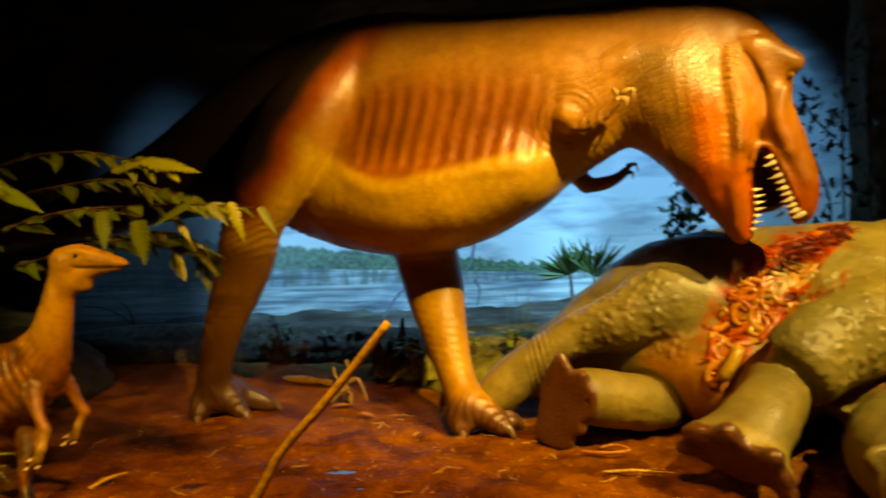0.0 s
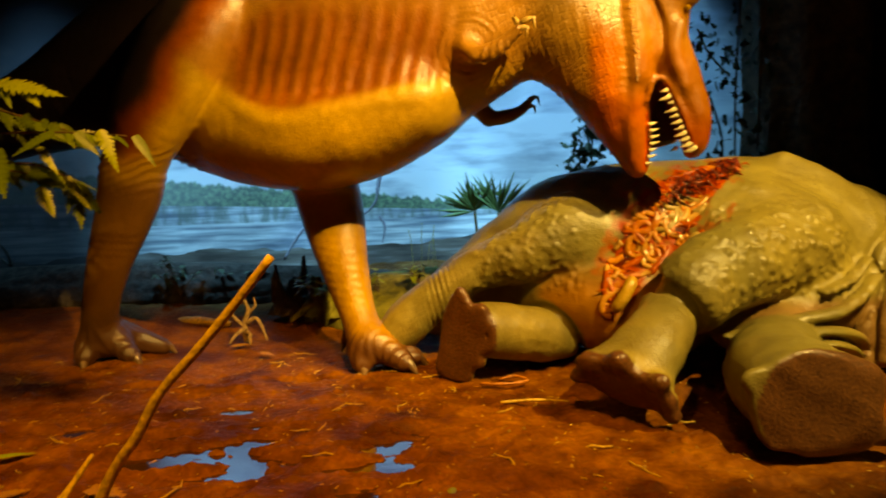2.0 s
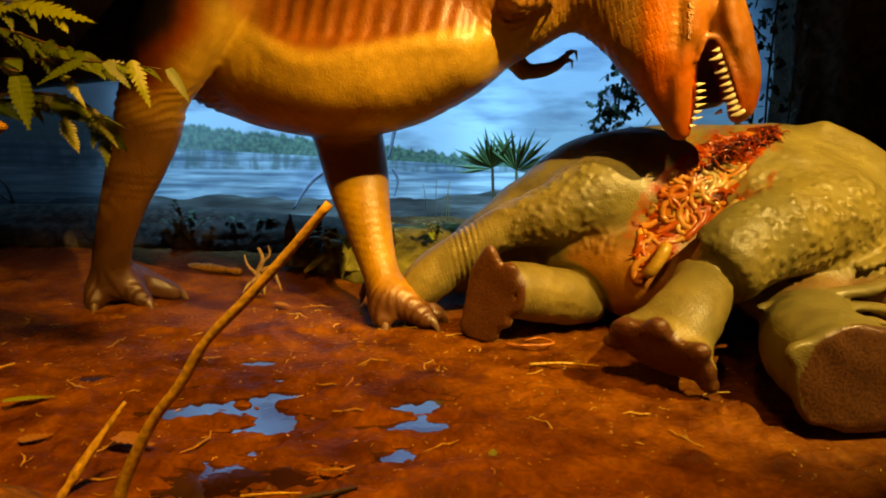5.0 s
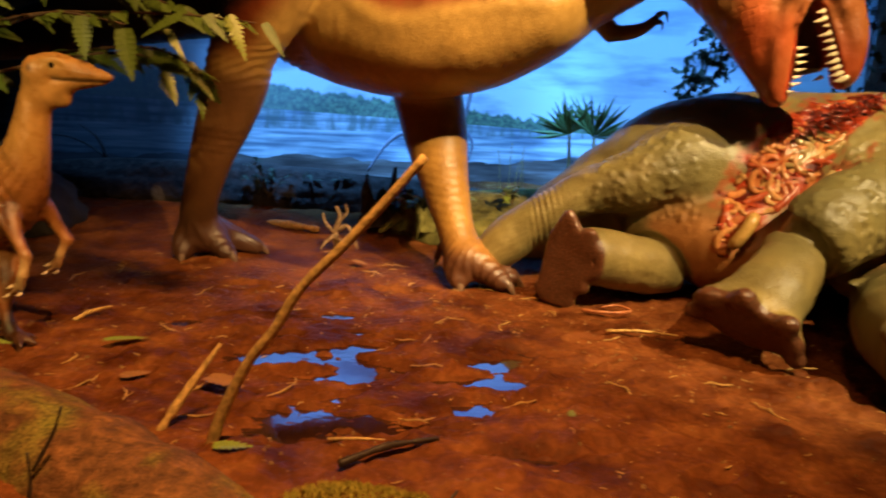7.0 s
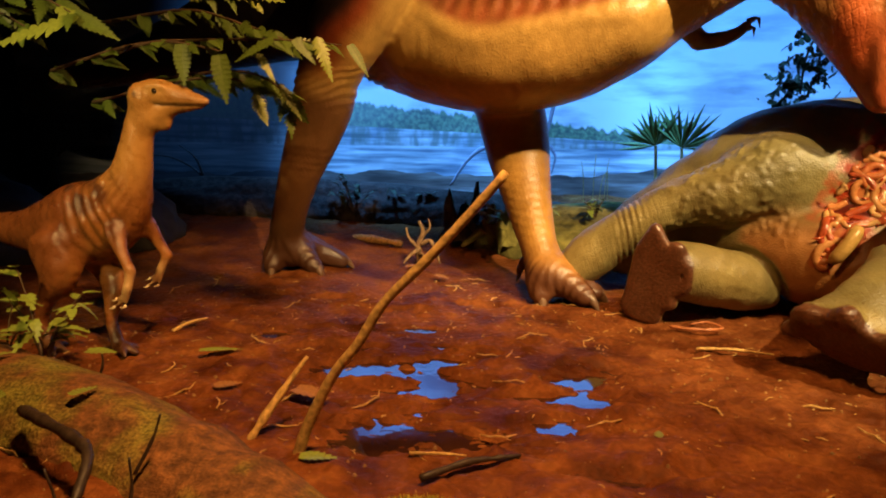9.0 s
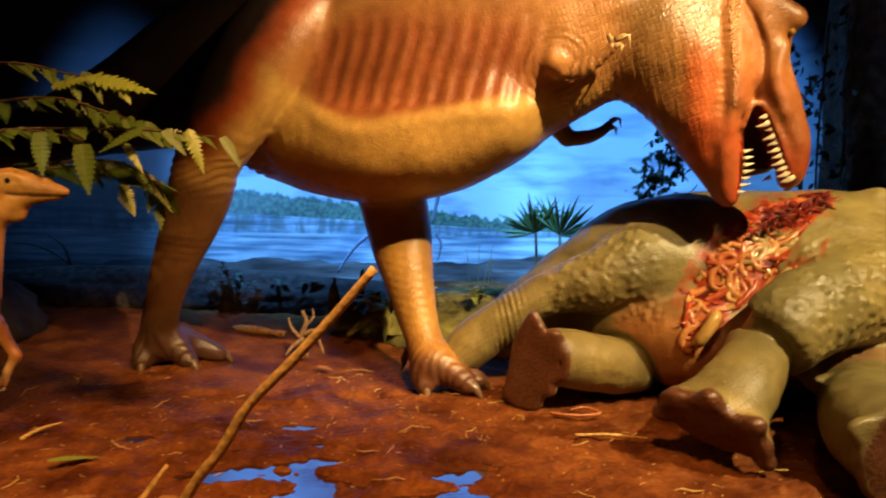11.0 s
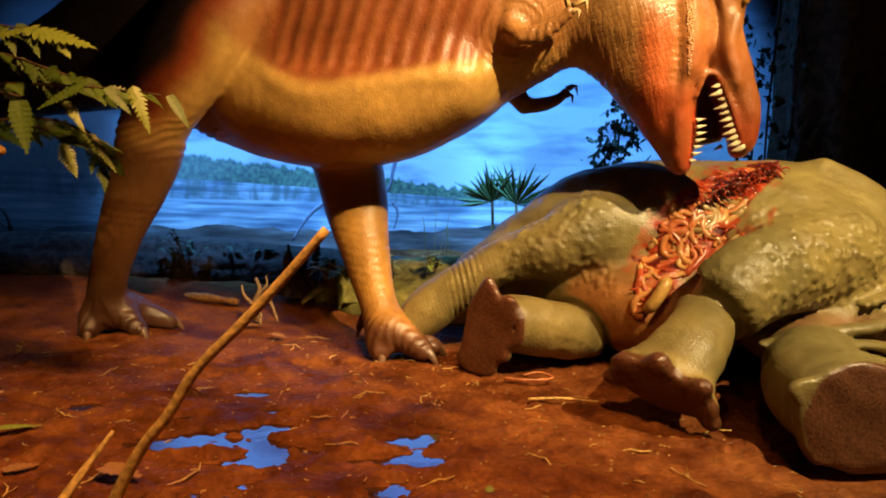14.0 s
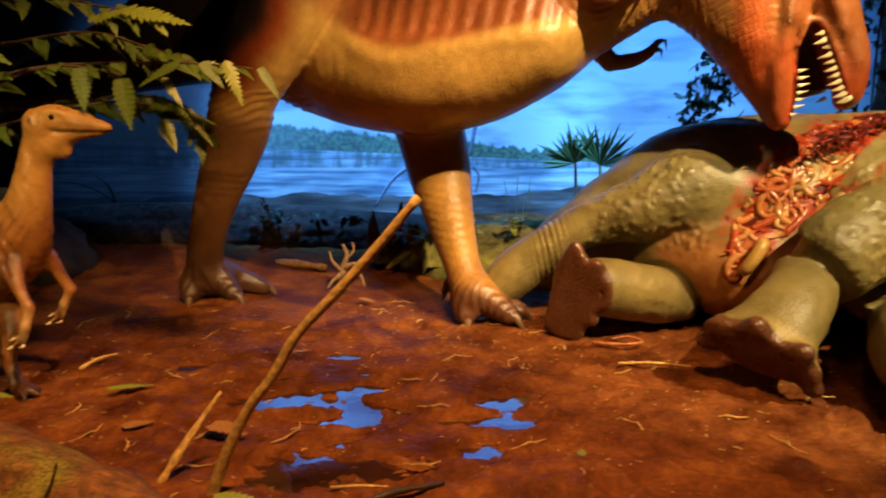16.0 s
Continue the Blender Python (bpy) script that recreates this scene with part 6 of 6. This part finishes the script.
twig("bent_branch", [(-2.2, 3.17, 0.22), (-2.0, 3.05, 0.24), (-1.77, 2.92, 0.25), (-1.65, 2.83, 0.24), (-1.6, 2.7, 0.18), (-1.585, 2.62, 0.14)], 0.028, DARK_WOOD, "dark bent branch lying over the mossy log", "", "branch")
for n, (a, b) in enumerate((((-1.64, 2.6, 0.0), (-1.66, 2.62, 0.3)), ((-1.45, 2.7, 0.0), (-1.42, 2.74, 0.3)), ((-1.55, 2.95, 0.1), (-1.45, 3.0, 0.34)), ((-2.3, 3.8, 0.05), (-2.27, 3.82, 0.26)), ((-0.2, 2.7, -0.05), (0.02, 2.9, 0.14)))):
    m = [(a[k] + b[k]) / 2 + 0.015 for k in range(3)]
    twig("thin_twig", [a, m, b], 0.008, DARK_WOOD, "thin dark twig sticking up beside the log", "twigs by the log")
twig("ground_branch", [(-0.46, 3.21, 0.04), (-0.3, 3.35, 0.045), (-0.2, 3.41, 0.04), (-0.07, 3.48, 0.03)], 0.017, DARK_WOOD, "dark rotten branch lying on the wet mud", "", "branch")
twig("fallen_twig", [(-2.41, 4.76, 0.03), (-2.36, 4.88, 0.05), (-2.29, 5.0, 0.05)], 0.014, STICK, "pale broken twig lying on the mud", "twigs on the mud")
twig("fallen_twig", [(0.95, 5.0, 0.03), (1.15, 4.98, 0.045), (1.4, 4.97, 0.03)], 0.011, STICK, "pale broken twig lying on the mud", "twigs on the mud")
twig("fallen_twig", [(-0.55, 3.42, 0.03), (-0.42, 3.43, 0.035), (-0.3, 3.44, 0.03)], 0.008, STICK, "pale broken twig lying on the mud", "twigs on the mud")
RED_ROOT = plain("red_root", (0.42, 0.15, 0.06), 0.4, 30, 0.3, 0.3)
twig("curled_root", [(0.86, 5.42, 0.03), (0.95, 5.36, 0.04), (1.1, 5.36, 0.04), (1.2, 5.42, 0.04), (1.12, 5.5, 0.05), (1.0, 5.47, 0.04)], 0.012, RED_ROOT, "thin reddish root curled on the mud", "", "root")
limb_object("driftwood_slab", [(-2.15, 7.75, 0.08), (-1.8, 7.62, 0.1), (-1.45, 7.5, 0.09)], [0.03, 0.05, 0.03], STICK, "flat pale piece of driftwood on the mud", "driftwood", 7, 0.15, 9)


def plant(name, at, shoots, material, label, seed, size, height, category="plant"):
    """A small leafy plant: thin shoots, each a part, with toothed leaves."""
    rng = random.Random(seed)
    holder = new(name)
    for _ in range(shoots):
        a = rng.uniform(0, 6.28)
        top = Vector((math.cos(a) * height * rng.uniform(0.2, 0.8), math.sin(a) * height * rng.uniform(0.2, 0.6), height * rng.uniform(0.5, 1.1)))
        line = curved([(0, 0, 0), top * 0.5 + Vector((0, 0, height * 0.12)), top], 4)
        Shape().add(*rope(line, np.linspace(0.007, 0.003, len(line)), 5)).make("shoot", [BARK], holder)
        for k in range(4):
            q = Vector(line[min(len(line) - 1, 3 + 2 * k)])
            way = Vector((rng.uniform(-1, 1), rng.uniform(-1, 1), rng.uniform(-0.4, 0.5))).normalized()
            m = Matrix.Translation(q) @ way.to_track_quat("X", "Z").to_matrix().to_4x4()
            long = size * rng.uniform(0.7, 1.3)
            leaf = Shape().add(*toothed_leaf(long, long * rng.uniform(0.28, 0.42), 5, rng.uniform(0.1, 0.4))).make("leaf", [material], holder, False)
            leaf.matrix_basis = m
    holder.location = at
    return tagged(holder, label, category, "small plants")


plant("seedling", (-2.75, 4.0, 0.05), 6, SUNLIT_LEAF, "small green leafy seedling beside the log", 201, 0.13, 0.55)
plant("seedling", (-2.95, 3.95, 0.1), 5, SUNLIT_LEAF, "small green leafy seedling beside the log", 202, 0.14, 0.45)
plant("low_shrub", (-2.1, 8.05, 0.3), 9, DARK_LEAF, "dark low shrub at the lake edge", 203, 0.1, 0.4)
plant("low_shrub", (-1.5, 8.2, 0.25), 6, DARK_LEAF, "dark low shrub at the lake edge", 204, 0.1, 0.3)
plant("bank_plant", (-0.5, 7.3, 0.25), 7, SUNLIT_LEAF, "green broad-leaved plant by the mossy stump", 205, 0.13, 0.32)
plant("bank_plant", (0.45, 7.35, 0.45), 6, SUNLIT_LEAF, "low green plant on the earth bank", 206, 0.08, 0.16)
plant("bank_plant", (0.05, 7.45, 0.35), 5, SUNLIT_LEAF, "low green plant on the earth bank", 207, 0.09, 0.2)


def fallen_leaf(name, at, turn, long, wide, material, label, teeth=6):
    ob = Shape().add(*toothed_leaf(long, wide, teeth, 0.06, 0.2)).make(name, [material], None, False)
    ob.matrix_basis = pose(*at, 0, 0, turn)
    return tagged(ob, label, "leaf", "fallen leaves")


fallen_leaf("fern_leaf", (-2.05, 4.42, 0.04), 24, 0.25, 0.045, SUNLIT_LEAF, "green fern leaf lying on the mud", 10)
fallen_leaf("fallen_leaf", (-2.28, 3.72, 0.28), 10, 0.15, 0.06, SUNLIT_LEAF, "yellow-green leaf on the mossy log")
fallen_leaf("fallen_leaf", (-2.75, 3.55, 0.27), 60, 0.16, 0.05, SUNLIT_LEAF, "yellow-green leaf on the mossy log")
fallen_leaf("fern_leaf", (-2.35, 3.22, 0.24), 150, 0.24, 0.05, SUNLIT_LEAF, "pale green fern leaf lying over the log", 10)
fallen_leaf("fallen_leaf", (-2.05, 3.28, 0.25), 70, 0.13, 0.045, SUNLIT_LEAF, "yellow-green leaf on the mossy log")
fallen_leaf("fallen_leaf", (-1.28, 3.98, 0.04), -20, 0.22, 0.08, DRY, "brown curled dry leaf on the mud")
fallen_leaf("fallen_leaf", (-1.72, 3.95, 0.03), 40, 0.15, 0.06, DRY, "brown curled dry leaf on the mud")
fallen_leaf("fallen_leaf", (-1.0, 3.28, 0.05), 10, 0.16, 0.05, SUNLIT_LEAF, "green leaf at the foot of the stick")
fallen_leaf("fallen_leaf", (0.55, 3.75, 0.03), 80, 0.08, 0.03, SUNLIT_LEAF, "small green leaf on the mud")
fallen_leaf("fallen_leaf", (-1.25, 6.75, 0.04), 30, 0.2, 0.06, DRY, "brown curled dry leaf on the mud")
fallen_leaf("fallen_leaf", (-0.95, 6.5, 0.04), -30, 0.16, 0.05, DRY, "brown curled dry leaf on the mud")


def moss_tuft():
    rng = random.Random(31)
    shape = Shape()
    for _ in range(2600):
        a, r = rng.uniform(0, 6.28), rng.random() ** 0.5
        x, y = -0.36 + 0.3 * r * math.cos(a), 3.02 + 0.13 * r * math.sin(a)
        z = float(ground_height(np.array([x]), np.array([y]))[0]) + 0.05 * (1 - r * r) - 0.01
        long, b = rng.uniform(0.01, 0.026), rng.uniform(0, 6.28)
        tip = Vector((x + 0.4 * long * math.cos(b), y + 0.4 * long * math.sin(b), z + long))
        side = Vector((math.sin(b), -math.cos(b), 0)) * 0.004
        base = Vector((x, y, z))
        shape.add([base - side, base + side, tip], [(0, 1, 2)])
    ob = shape.make("moss_tuft", [MOSS_GREEN], None, False)
    return tagged(ob, "yellow-green tuft of moss on the mud", "moss", kind="stuff")


MOSS_GREEN = leaf_material("moss_green", (0.40, 0.33, 0.05), 0.8)
moss_tuft()


# reeds before the painted lake
for k, (x, lean, high) in enumerate(((0.42, -0.06, 0.42), (0.5, 0.02, 0.5), (0.62, 0.05, 0.46), (0.68, -0.03, 0.35), (0.55, 0.09, 0.3))):
    twig("reed", [(x, 8.9, -0.02), (x + lean * 0.5, 8.9, 0.42 + high * 0.5), (x + lean, 8.9, 0.42 + high)], 0.006, STICK, "thin pale reed standing before the painted lake", "reeds", "reed", 5)


# dim bare branches at the dark end of the lake
for k, pts in enumerate((([(-3.9, 8.7, -0.02), (-4.2, 8.75, 0.55), (-4.6, 8.8, 0.78), (-4.9, 8.8, 0.82)], [(-4.2, 8.75, 0.55), (-4.3, 8.75, 0.8), (-4.5, 8.75, 0.95)]),
                         ([(-6.0, 8.6, -0.02), (-6.1, 8.6, 0.7), (-6.0, 8.6, 1.1)], [(-6.1, 8.6, 0.65), (-6.4, 8.6, 0.95)], [(-6.05, 8.6, 0.8), (-5.75, 8.6, 1.05)]))):
    holder = new("bare_shrub")
    for q in pts:
        line = curved(q, 5)
        Shape().add(*rope(line, np.linspace(0.02, 0.006, len(line)), 6)).make("branch", [DARK_WOOD], holder)
    tagged(holder, "leafless dark shrub before the painted lake", "shrub", "bare shrubs")


# ---- unseen flaps added to keep the flank spot off lake, rear thigh, carcass and mud ----
def blocking_flaps(eye, aim_at, flaps):
    """An unseen black spotlight with flaps added to block light; each covers a patch of the beam, given by compass
    turns and tilts below level (degrees).
    """
    holder = new("spotlight")
    eye = Vector(eye)
    aim = (Vector(aim_at) - eye).normalized()
    m = Matrix.Translation(eye - aim * 0.2) @ aim.to_track_quat("X", "Z").to_matrix().to_4x4()
    body = rope([(-0.14, 0, 0), (-0.1, 0, 0), (0.06, 0, 0)], [0.06, 0.12, 0.13], 16)
    Shape().add(*placed(body, m)).make("housing", [BLACK], holder)
    box = [(0, 1, 3, 2), (4, 6, 7, 5), (0, 2, 6, 4), (1, 5, 7, 3), (0, 4, 5, 1), (2, 3, 7, 6)]

    def spot_on(turn, tilt, far):
        a, b = radians(turn), radians(tilt)
        return eye + far * Vector((math.sin(a) * math.cos(b), math.cos(a) * math.cos(b), -math.sin(b)))

    for (turn_a, low_a, high_a), (turn_b, low_b, high_b) in flaps:
        v = [spot_on(turn, tilt, far) for far in (0.80, 0.81) for turn, tilt in ((turn_a, low_a), (turn_a, high_a), (turn_b, low_b), (turn_b, high_b))]
        Shape().add(v, box).make("flap", [BLACK], holder, False)
    back = eye - aim * 0.2
    Shape().add(*rope([back, (back.x, back.y, 5.4), (back.x, back.y, 5.62)], [0.02] * 3, 8)).make("hanger", [BLACK], holder)
    return tagged(holder, "unseen black spotlight hung from the ceiling, added with flaps to block its beam", "spotlight")


blocking_flaps((2.9, 2.2, 5.0), (-0.1, 6.1, 2.0), (((-62, 7, -8), (-6, 35.5, 2)), ((-6, 66, 2), (8, 66, 2)), ((-72, 60, -4), (-49.5, 60, -4)), ((-32, 60, 43), (-18, 60, 43)), ((-52, 62, 47.8), (-32, 62, 47.8))))
